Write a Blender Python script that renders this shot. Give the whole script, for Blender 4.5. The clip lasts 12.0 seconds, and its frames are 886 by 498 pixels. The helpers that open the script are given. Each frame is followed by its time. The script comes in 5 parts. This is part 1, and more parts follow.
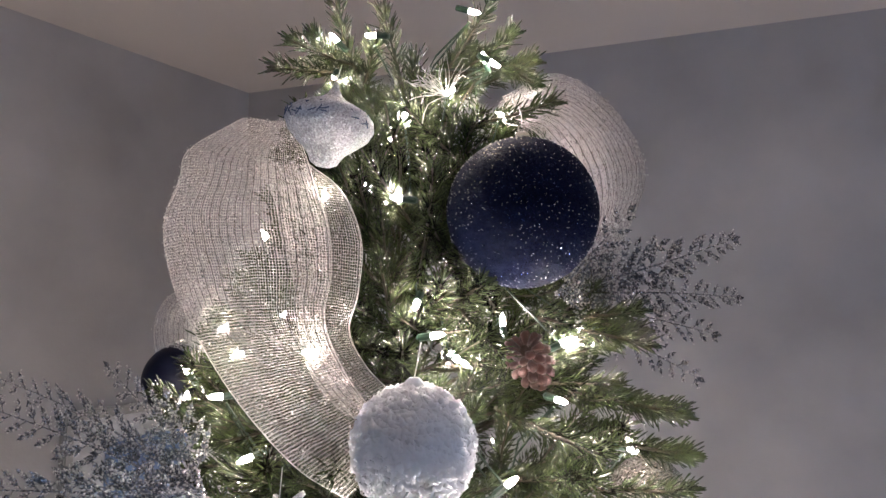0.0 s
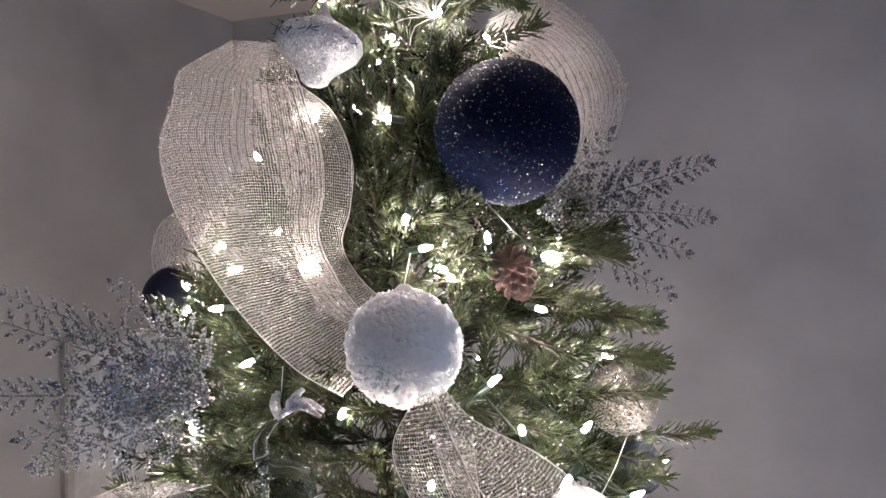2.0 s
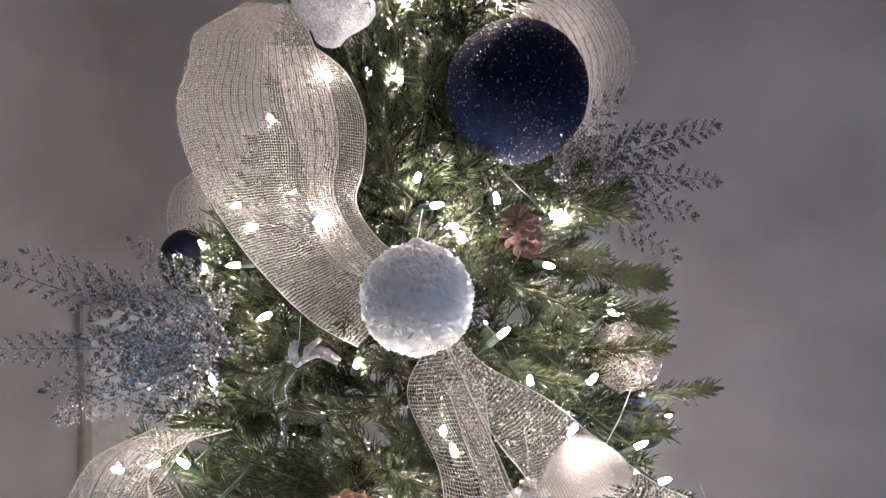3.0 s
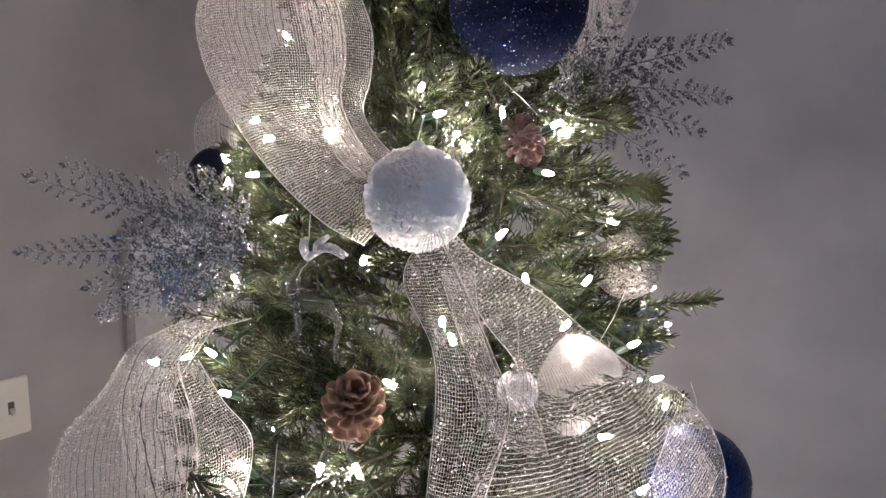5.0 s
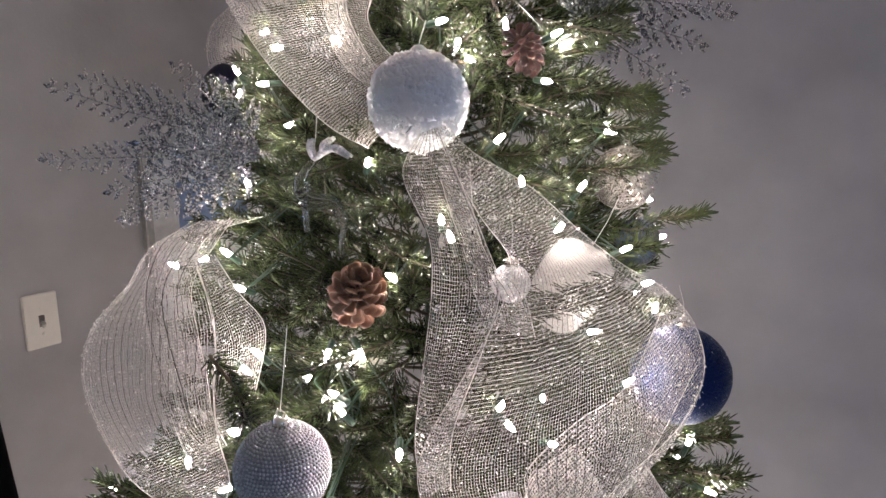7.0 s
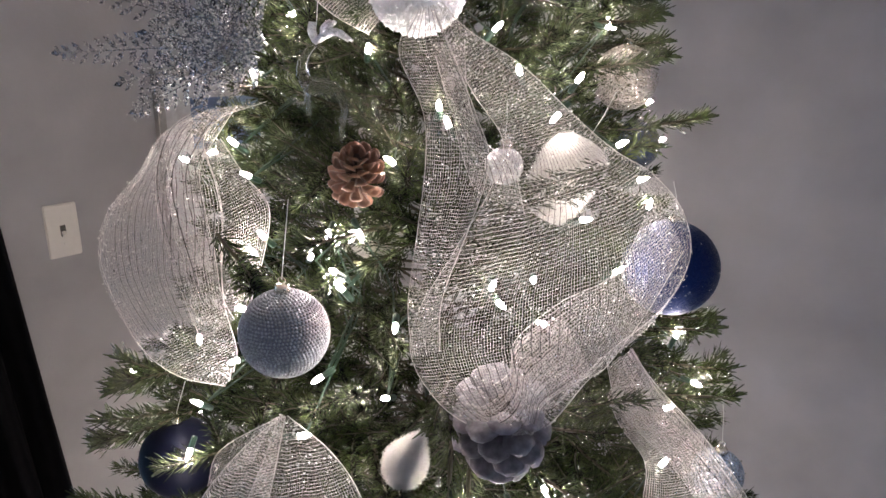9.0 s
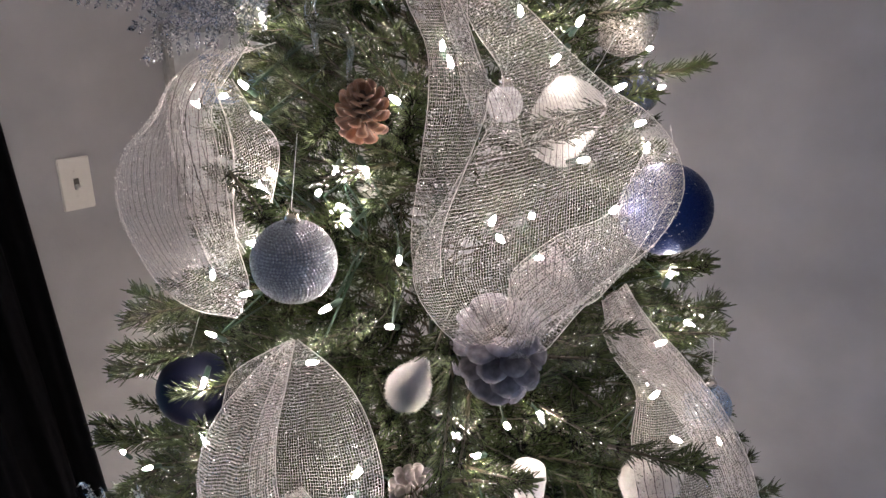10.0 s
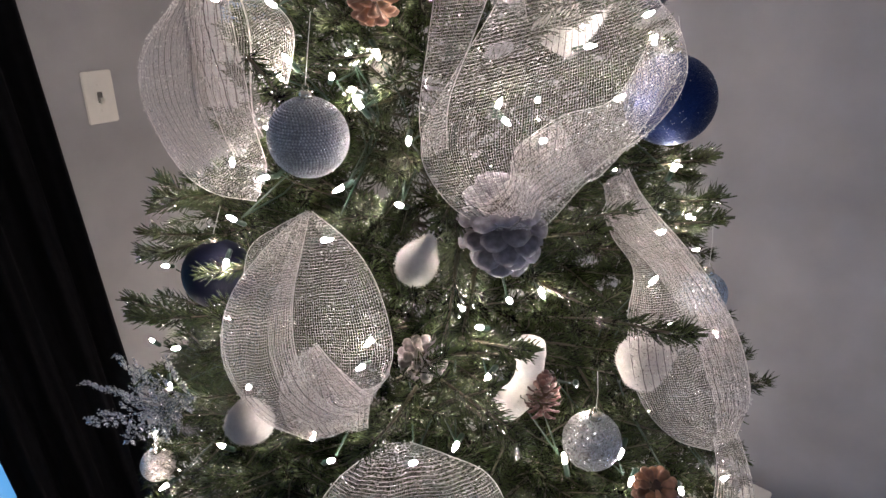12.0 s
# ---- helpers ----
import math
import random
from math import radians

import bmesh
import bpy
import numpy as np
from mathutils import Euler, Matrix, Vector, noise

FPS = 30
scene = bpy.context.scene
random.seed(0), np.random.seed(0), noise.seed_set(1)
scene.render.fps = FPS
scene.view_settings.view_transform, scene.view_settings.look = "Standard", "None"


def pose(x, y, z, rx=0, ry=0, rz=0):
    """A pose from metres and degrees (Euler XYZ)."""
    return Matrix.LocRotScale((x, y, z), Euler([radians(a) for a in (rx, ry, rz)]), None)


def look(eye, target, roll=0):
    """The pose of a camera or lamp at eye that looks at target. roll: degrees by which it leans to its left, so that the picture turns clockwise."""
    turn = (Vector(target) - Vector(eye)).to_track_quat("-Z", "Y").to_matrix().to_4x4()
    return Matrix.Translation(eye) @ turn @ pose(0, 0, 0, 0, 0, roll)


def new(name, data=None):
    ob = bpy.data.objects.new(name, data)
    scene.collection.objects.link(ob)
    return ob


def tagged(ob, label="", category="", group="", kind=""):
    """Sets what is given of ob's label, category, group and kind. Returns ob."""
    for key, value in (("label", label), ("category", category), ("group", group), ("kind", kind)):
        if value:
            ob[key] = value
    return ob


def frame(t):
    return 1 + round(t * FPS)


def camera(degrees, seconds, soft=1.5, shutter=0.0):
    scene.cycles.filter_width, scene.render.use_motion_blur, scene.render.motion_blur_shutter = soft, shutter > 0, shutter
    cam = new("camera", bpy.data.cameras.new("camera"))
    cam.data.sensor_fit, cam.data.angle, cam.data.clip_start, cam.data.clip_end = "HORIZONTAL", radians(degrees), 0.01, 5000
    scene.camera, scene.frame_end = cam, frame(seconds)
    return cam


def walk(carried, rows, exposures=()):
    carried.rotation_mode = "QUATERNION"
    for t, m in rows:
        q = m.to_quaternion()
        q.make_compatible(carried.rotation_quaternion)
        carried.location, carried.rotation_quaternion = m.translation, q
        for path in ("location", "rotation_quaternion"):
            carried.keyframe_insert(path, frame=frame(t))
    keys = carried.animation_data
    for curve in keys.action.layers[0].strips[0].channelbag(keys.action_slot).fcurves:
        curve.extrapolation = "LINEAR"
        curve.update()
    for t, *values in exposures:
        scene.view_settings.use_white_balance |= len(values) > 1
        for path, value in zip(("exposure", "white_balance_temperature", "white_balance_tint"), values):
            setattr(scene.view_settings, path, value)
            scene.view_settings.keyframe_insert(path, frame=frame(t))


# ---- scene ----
cam = camera(68.1, 12.0)
PATH = [
    (0, (0.018, 0.093, 1.793), (0.006, 2.086, 1.963), 0.3),
    (0.5, (0.016, 0.089, 1.790), (0.022, 2.085, 1.917), 0.2),
    (1, (0.015, 0.088, 1.779), (0.031, 2.087, 1.851), 0.2),
    (1.5, (0.015, 0.075, 1.777), (0.046, 2.074, 1.804), 0.1),
    (2, (0.018, 0.062, 1.771), (0.045, 2.062, 1.753), 0.1),
    (2.5, (0.012, 0.050, 1.761), (0.041, 2.050, 1.712), 0.2),
    (3, (0.012, 0.044, 1.752), (0.024, 2.043, 1.664), 0.2),
    (5, (0.047, 0.003, 1.716), (-0.052, 1.984, 1.459), 0.1),
    (5.5, (0.051, -0.011, 1.708), (-0.066, 1.962, 1.407), 0.2),
    (6, (0.051, -0.023, 1.696), (-0.088, 1.942, 1.353), 0.3),
    (6.5, (0.057, -0.024, 1.687), (-0.080, 1.934, 1.302), 0.3),
    (7, (0.066, -0.038, 1.681), (-0.079, 1.910, 1.252), 0.4),
    (9, (0.092, -0.076, 1.626), (-0.100, 1.826, 1.037), 1.0),
    (9.5, (0.100, -0.101, 1.618), (-0.101, 1.786, 0.986), 1.1),
    (10, (0.102, -0.116, 1.599), (-0.106, 1.756, 0.927), 1.2),
    (10.5, (0.101, -0.125, 1.584), (-0.116, 1.730, 0.868), 1.1),
    (11, (0.108, -0.137, 1.572), (-0.119, 1.704, 0.823), 1.2),
    (11.5, (0.120, -0.154, 1.556), (-0.121, 1.671, 0.773), 1.2),
    (12, (0.124, -0.173, 1.544), (-0.131, 1.631, 0.718), 1.2),
]
walk(cam, [(t, look(eye, target, roll)) for t, eye, target, roll in PATH],
     [(0, 0.16), (3, 0.13), (7, 0.0), (12, 0.0)])

# ---- light ----
world = bpy.data.worlds.new("dusk")
scene.world = world
world.use_nodes = True
sky = world.node_tree.nodes.new("ShaderNodeTexSky")
sky.sky_type = "NISHITA"
sky.sun_disc = False
sky.sun_elevation, sky.sun_rotation = radians(2.0), radians(200)
world.node_tree.links.new(sky.outputs[0], world.node_tree.nodes["Background"].inputs[0])
world.node_tree.nodes["Background"].inputs[1].default_value = 0.05

BULB_WATTS = 475.0      # emission of a mini bulb


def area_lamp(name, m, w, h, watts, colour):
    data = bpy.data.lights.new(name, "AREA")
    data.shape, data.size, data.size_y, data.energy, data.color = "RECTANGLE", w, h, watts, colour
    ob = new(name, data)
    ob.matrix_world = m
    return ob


# ---- materials ----
def mat(name, colour, rough=0.5, metal=0.0, vary=0.12, scale=60.0, bump=0.1, fine=900.0, spec=0.5, sheen=0.0, per="none"):
    """A principled surface with blotches at one scale, fine grain at another, and a slight relief."""
    m = bpy.data.materials.new(name)
    m.use_nodes = True
    nt = m.node_tree
    b = nt.nodes["Principled BSDF"]
    co = nt.nodes.new("ShaderNodeTexCoord")
    n1 = nt.nodes.new("ShaderNodeTexNoise")
    n1.inputs["Scale"].default_value, n1.inputs["Detail"].default_value = scale, 4
    n2 = nt.nodes.new("ShaderNodeTexNoise")
    n2.inputs["Scale"].default_value, n2.inputs["Detail"].default_value = fine, 2
    nt.links.new(co.outputs["Object"], n1.inputs["Vector"])
    nt.links.new(co.outputs["Object"], n2.inputs["Vector"])
    ramp = nt.nodes.new("ShaderNodeMapRange")
    ramp.inputs["From Min"].default_value, ramp.inputs["From Max"].default_value = 0.3, 0.7
    ramp.inputs["To Min"].default_value, ramp.inputs["To Max"].default_value = 1 - vary, 1 + vary
    nt.links.new(n1.outputs["Fac"], ramp.inputs["Value"])
    val = ramp.outputs[0]
    if per != "none":
        src = nt.nodes.new("ShaderNodeNewGeometry") if per == "island" else nt.nodes.new("ShaderNodeObjectInfo")
        r2 = nt.nodes.new("ShaderNodeMapRange")
        r2.inputs["To Min"].default_value, r2.inputs["To Max"].default_value = 0.6, 1.4
        nt.links.new(src.outputs["Random Per Island" if per == "island" else "Random"], r2.inputs["Value"])
        mm = nt.nodes.new("ShaderNodeMath")
        mm.operation = "MULTIPLY"
        nt.links.new(val, mm.inputs[0])
        nt.links.new(r2.outputs[0], mm.inputs[1])
        val = mm.outputs[0]
    hue = nt.nodes.new("ShaderNodeHueSaturation")
    hue.inputs["Color"].default_value = (*colour, 1)
    nt.links.new(val, hue.inputs["Value"])
    nt.links.new(hue.outputs[0], b.inputs["Base Color"])
    b.inputs["Roughness"].default_value, b.inputs["Metallic"].default_value = rough, metal
    b.inputs["Specular IOR Level"].default_value = spec
    b.inputs["Sheen Weight"].default_value = sheen
    if bump:
        bp = nt.nodes.new("ShaderNodeBump")
        bp.inputs["Strength"].default_value, bp.inputs["Distance"].default_value = bump, 0.002
        nt.links.new(n2.outputs["Fac"], bp.inputs["Height"])
        nt.links.new(bp.outputs[0], b.inputs["Normal"])
    return m


def glitter(name, colour, rough=0.3, metal=0.8, size=1400.0, tilt=1.1, base=None, share=1.0, ground=None):
    """Glitter: small flakes, each with a tilt of its own, over a body colour."""
    m = bpy.data.materials.new(name)
    m.use_nodes = True
    nt = m.node_tree
    b = nt.nodes["Principled BSDF"]
    co = nt.nodes.new("ShaderNodeTexCoord")
    vo = nt.nodes.new("ShaderNodeTexVoronoi")
    vo.inputs["Scale"].default_value = size
    nt.links.new(co.outputs["Object"], vo.inputs["Vector"])
    ge = nt.nodes.new("ShaderNodeNewGeometry")
    ma = nt.nodes.new("ShaderNodeVectorMath")
    ma.operation = "MULTIPLY_ADD"
    ma.inputs[1].default_value = (tilt, tilt, tilt)
    ma.inputs[2].default_value = (-tilt / 2, -tilt / 2, -tilt / 2)
    nt.links.new(vo.outputs["Color"], ma.inputs[0])
    ad = nt.nodes.new("ShaderNodeVectorMath")
    nt.links.new(ge.outputs["Normal"], ad.inputs[0])
    nt.links.new(ma.outputs[0], ad.inputs[1])
    no = nt.nodes.new("ShaderNodeVectorMath")
    no.operation = "NORMALIZE"
    nt.links.new(ad.outputs[0], no.inputs[0])
    nt.links.new(no.outputs[0], b.inputs["Normal"])
    sep = nt.nodes.new("ShaderNodeSeparateColor")
    nt.links.new(vo.outputs["Color"], sep.inputs[0])
    gt = nt.nodes.new("ShaderNodeMath")
    gt.operation = "LESS_THAN"
    gt.inputs[1].default_value = share
    nt.links.new(sep.outputs[0], gt.inputs[0])
    mix = nt.nodes.new("ShaderNodeMix")
    mix.data_type = "RGBA"
    mix.inputs["A"].default_value = (*(base or colour), 1)
    mix.inputs["B"].default_value = (*colour, 1)
    nt.links.new(gt.outputs[0], mix.inputs["Factor"])
    hue = nt.nodes.new("ShaderNodeHueSaturation")
    r2 = nt.nodes.new("ShaderNodeMapRange")
    r2.inputs["To Min"].default_value, r2.inputs["To Max"].default_value = 0.6, 1.3
    nt.links.new(sep.outputs[1], r2.inputs["Value"])
    nt.links.new(r2.outputs[0], hue.inputs["Value"])
    nt.links.new(mix.outputs["Result"], hue.inputs["Color"])
    nt.links.new(hue.outputs[0], b.inputs["Base Color"])
    mt = nt.nodes.new("ShaderNodeMath")
    mt.operation = "MULTIPLY"
    mt.inputs[1].default_value = metal
    nt.links.new(gt.outputs[0], mt.inputs[0])
    nt.links.new(mt.outputs[0], b.inputs["Metallic"])
    rg = nt.nodes.new("ShaderNodeMapRange")
    rg.inputs["To Min"].default_value, rg.inputs["To Max"].default_value = ground or rough, rough
    nt.links.new(gt.outputs[0], rg.inputs["Value"])
    nt.links.new(rg.outputs[0], b.inputs["Roughness"])
    return m


def glass(name, colour=(1, 1, 1), rough=0.0, ior=1.45):
    m = bpy.data.materials.new(name)
    m.use_nodes = True
    b = m.node_tree.nodes["Principled BSDF"]
    b.inputs["Base Color"].default_value = (*colour, 1)
    b.inputs["Transmission Weight"].default_value = 1.0
    b.inputs["Roughness"].default_value, b.inputs["IOR"].default_value = rough, ior
    return m


def glow(name, colour, strength):
    m = bpy.data.materials.new(name)
    m.use_nodes = True
    b = m.node_tree.nodes["Principled BSDF"]
    b.inputs["Base Color"].default_value = (0.8, 0.8, 0.8, 1)
    b.inputs["Emission Color"].default_value = (*colour, 1)
    b.inputs["Emission Strength"].default_value = strength
    return m


def net_material(name, colour, cell=0.0026, gap=0.78):
    """Open-weave netting: threads on a grid (its uv is in metres), gaps see-through, foil strips lengthwise, glints."""
    m = bpy.data.materials.new(name)
    m.use_nodes = True
    nt = m.node_tree
    N, L = nt.nodes, nt.links
    b = N["Principled BSDF"]
    out = N["Material Output"]
    uv = N.new("ShaderNodeUVMap")
    sep = N.new("ShaderNodeSeparateXYZ")
    L.new(uv.outputs[0], sep.inputs[0])

    def op(kind, a, c=0.0):
        n = N.new("ShaderNodeMath")
        n.operation = kind
        for i, s in enumerate((a, c)):
            if isinstance(s, (int, float)):
                n.inputs[i].default_value = s
            else:
                L.new(s, n.inputs[i])
        return n.outputs[0]

    wob = N.new("ShaderNodeTexNoise")
    wob.inputs["Scale"].default_value = 38
    L.new(uv.outputs[0], wob.inputs["Vector"])
    ws = N.new("ShaderNodeSeparateColor")
    L.new(wob.outputs["Color"], ws.inputs[0])
    u = op("ADD", sep.outputs[0], op("MULTIPLY", op("SUBTRACT", ws.outputs[0], 0.5), 0.0035))
    v = op("ADD", sep.outputs[1], op("MULTIPLY", op("SUBTRACT", ws.outputs[1], 0.5), 0.0035))
    lu = op("GREATER_THAN", op("FRACT", op("MULTIPLY", u, 1 / cell)), gap)
    lv = op("GREATER_THAN", op("FRACT", op("MULTIPLY", v, 1 / (cell * 1.15))), gap + 0.03)
    foil = op("LESS_THAN", op("FRACT", op("MULTIPLY", u, 1 / (cell * 3.5))), 0.095)
    alpha = op("MAXIMUM", op("MAXIMUM", lu, lv), foil)
    vo = N.new("ShaderNodeTexVoronoi")
    vo.inputs["Scale"].default_value = 700
    L.new(uv.outputs[0], vo.inputs["Vector"])
    ge = N.new("ShaderNodeNewGeometry")
    ma = N.new("ShaderNodeVectorMath")
    ma.operation = "MULTIPLY_ADD"
    ma.inputs[1].default_value, ma.inputs[2].default_value = (1.3,) * 3, (-0.65,) * 3
    L.new(vo.outputs["Color"], ma.inputs[0])
    ad = N.new("ShaderNodeVectorMath")
    L.new(ge.outputs["Normal"], ad.inputs[0])
    L.new(ma.outputs[0], ad.inputs[1])
    no = N.new("ShaderNodeVectorMath")
    no.operation = "NORMALIZE"
    L.new(ad.outputs[0], no.inputs[0])
    mix = N.new("ShaderNodeMix")
    mix.data_type = "RGBA"
    # foil's dark colour stands for the dark room that silver strips mirror
    mix.inputs["A"].default_value, mix.inputs["B"].default_value = (*colour, 1), (0.13, 0.12, 0.12, 1)
    L.new(foil, mix.inputs["Factor"])
    L.new(mix.outputs["Result"], b.inputs["Base Color"])
    spark = N.new("ShaderNodeSeparateColor")
    L.new(vo.outputs["Color"], spark.inputs[0])
    fl = op("GREATER_THAN", spark.outputs[2], 0.82)
    L.new(fl, b.inputs["Metallic"])
    L.new(op("SUBTRACT", 0.6, op("MULTIPLY", fl, 0.42)), b.inputs["Roughness"])
    nm = N.new("ShaderNodeMix")
    nm.data_type = "VECTOR"
    L.new(fl, nm.inputs["Factor"])
    L.new(ge.outputs["Normal"], nm.inputs["A"])
    L.new(no.outputs[0], nm.inputs["B"])
    L.new(nm.outputs["Result"], b.inputs["Normal"])
    tl = N.new("ShaderNodeBsdfTranslucent")
    tl.inputs[0].default_value = (*colour, 1)
    ms = N.new("ShaderNodeMixShader")
    L.new(op("MULTIPLY", op("SUBTRACT", 1.0, op("MAXIMUM", fl, foil)), 0.4), ms.inputs[0])
    L.new(b.outputs[0], ms.inputs[1])
    L.new(tl.outputs[0], ms.inputs[2])
    tr = N.new("ShaderNodeBsdfTransparent")
    mt = N.new("ShaderNodeMixShader")
    L.new(alpha, mt.inputs[0])
    L.new(tr.outputs[0], mt.inputs[1])
    L.new(ms.outputs[0], mt.inputs[2])
    L.new(mt.outputs[0], out.inputs[0])
    return m


M_WALL = mat("wall_paint", (0.39, 0.378, 0.385), 0.62, vary=0.15, scale=4.2, bump=0.15, fine=120)
M_CEIL = mat("ceiling_paint", (0.62, 0.56, 0.53), 0.85, vary=0.03, scale=2, bump=0.25, fine=300)
M_FLOOR = mat("floor_carpet", (0.30, 0.27, 0.24), 0.95, vary=0.15, scale=9, bump=0.6, fine=500)
M_TRIM = mat("white_trim", (0.75, 0.73, 0.70), 0.45, vary=0.03, bump=0.05)
M_PLASTIC = mat("white_plastic", (0.78, 0.74, 0.68), 0.35, vary=0.02, bump=0.02)
M_STEEL = mat("steel", (0.55, 0.55, 0.55), 0.3, 1.0, vary=0.05)
M_CURTAIN = mat("black_cloth", (0.008, 0.008, 0.010), 0.9, vary=0.2, scale=40, bump=0.3, fine=1500, spec=0.15)
M_NEEDLE = mat("pvc_needles", (0.044, 0.058, 0.024), 0.25, vary=0.25, scale=14, bump=0.0, per="island", spec=0.9)
M_STEM = mat("brown_stem", (0.05, 0.04, 0.022), 0.7, vary=0.2, scale=80)
M_TRUNK = mat("green_pole", (0.03, 0.05, 0.03), 0.5)
M_NAVY = glitter("navy_glitter", (0.10, 0.13, 0.30), 0.14, 0.95, 1250, 1.4, base=(0.002, 0.005, 0.026), share=0.03, ground=0.6)
M_NAVY.node_tree.nodes["Principled BSDF"].inputs["Specular IOR Level"].default_value = 0.06
M_BLUE = glitter("blue_lacquer", (0.005, 0.021, 0.10), 0.36, 0.7, 1500, 0.8)
M_DARKBLUE = mat("dark_blue_satin", (0.003, 0.004, 0.013), 0.5, 0.0, vary=0.1, spec=0.12)
M_SNOW = mat("snow_flock", (0.96, 0.95, 0.96), 0.75, vary=0.05, scale=120, bump=0.3, fine=600, spec=0.25)
M_FROST = glitter("frosted_white", (0.85, 0.84, 0.86), 0.25, 0.2, 800, 1.2, base=(0.62, 0.60, 0.62), share=0.4, ground=0.6)
M_BEAD = glitter("silver_bead", (0.58, 0.58, 0.60), 0.25, 0.45, 600, 0.4)
M_SILVER = glitter("silver_glitter", (0.78, 0.77, 0.78), 0.25, 0.75, 1200, 1.7, base=(0.44, 0.43, 0.43), share=0.6, ground=0.5)
M_CHAMP = glitter("champagne_glitter", (0.70, 0.64, 0.56), 0.22, 0.9, 900, 1.8, base=(0.32, 0.29, 0.27), share=0.45, ground=0.45)
M_SPRAY = glitter("silver_spray", (0.80, 0.80, 0.84), 0.20, 0.95, 420, 2.2, base=(0.13, 0.14, 0.175), share=0.5, ground=0.45)
M_CONE = mat("pine_cone", (0.20, 0.095, 0.056), 0.6, vary=0.3, scale=150, bump=0.4, per="object")
M_CONE_RED = mat("reddish_cone", (0.060, 0.024, 0.020), 0.55, vary=0.3, scale=150, bump=0.4, per="object")
M_CONE_GREY = mat("whitewashed_cone", (0.24, 0.22, 0.245), 0.75, vary=0.3, scale=150, bump=0.5, per="object")
M_CONE_DUSTY = mat("dusty_cone", (0.17, 0.145, 0.14), 0.75, vary=0.3, scale=150, bump=0.5, per="object")
M_CONE_TIP = mat("dark_cone_core", (0.05, 0.025, 0.015), 0.8)
M_FUR = mat("white_plush", (0.60, 0.56, 0.53), 0.95, vary=0.08, scale=200, bump=0.9, fine=1500, sheen=0.6)
M_ICE = glass("clear_glass")
M_ICEF = glass("frosted_glass", (0.95, 0.95, 0.97), 0.14)
M_CAP = mat("silver_cap", (0.6, 0.58, 0.52), 0.25, 1.0)
M_WIRE = mat("green_wire", (0.01, 0.03, 0.015), 0.45)
M_SOCKET = mat("green_socket", (0.012, 0.035, 0.02), 0.4)
M_BULB = glow("lit_bulb", (1.0, 0.87, 0.80), BULB_WATTS)
M_TINSEL = mat("tinsel_flake", (0.85, 0.83, 0.80), 0.28, 1.0, vary=0.05, bump=0.0)
M_HEM = mat("net_hem", (0.78, 0.73, 0.70), 0.4)
M_NET = net_material("silver_net", (0.74, 0.68, 0.65), 0.0025, 0.755)
M_NET_CLOSE = net_material("close_net", (0.68, 0.63, 0.61), 0.0023, 0.71)
M_NET_OPEN = net_material("open_net", (0.62, 0.58, 0.57), 0.0027, 0.845)
M_NET_FAINT = net_material("faint_net", (0.64, 0.60, 0.59), 0.0027, 0.86)
M_BLUEGREY = glitter("blue_grey_glass", (0.06, 0.08, 0.12), 0.25, 0.4, 1200, 0.8)
M_PALEBLUE = glitter("pale_blue_glitter", (0.60, 0.68, 0.80), 0.22, 0.9, 700, 1.8, base=(0.20, 0.27, 0.38), share=0.45, ground=0.45)
M_KRAFT = mat("brown_paper", (0.16, 0.09, 0.05), 0.7)
M_STRING = mat("hanging_thread", (0.6, 0.6, 0.6), 0.4)
M_FRAME = mat("picture_frame", (0.35, 0.34, 0.33), 0.4)
M_MAT = mat("picture_mount", (0.55, 0.55, 0.56), 0.8)
M_PIC = mat("picture_blue", (0.16, 0.22, 0.36), 0.6, vary=0.5, scale=12)


# ---- mesh helpers ----
def part(name, bm, material, parent=None, label="", smooth=False):
    """Links a bmesh as one mesh object under a thing."""
    me = bpy.data.meshes.new(name)
    bm.to_mesh(me)
    bm.free()
    for m in (material if isinstance(material, (list, tuple)) else [material]):
        me.materials.append(m)
    if smooth:
        for p in me.polygons:
            p.use_smooth = True
    ob = new(name, me)
    if parent:
        ob.parent = parent
    if label:
        ob["label"] = label
    return ob


def thing(name, at, label, category, group="", kind="", turn=(0, 0, 0)):
    e = new(name)
    e.empty_display_size = 0.02
    e.matrix_world = pose(*at, *turn)
    return tagged(e, label, category, group, kind)


def box(bm, x0, x1, y0, y1, z0, z1, bevel=0.0):
    r = bmesh.ops.create_cube(bm, size=1)
    for v in r["verts"]:
        v.co = Vector(((x0 + x1) / 2 + v.co.x * (x1 - x0), (y0 + y1) / 2 + v.co.y * (y1 - y0), (z0 + z1) / 2 + v.co.z * (z1 - z0)))
    if bevel:
        bmesh.ops.bevel(bm, geom=list({e for v in r["verts"] for e in v.link_edges}), offset=bevel, segments=2, affect="EDGES")
    return bm


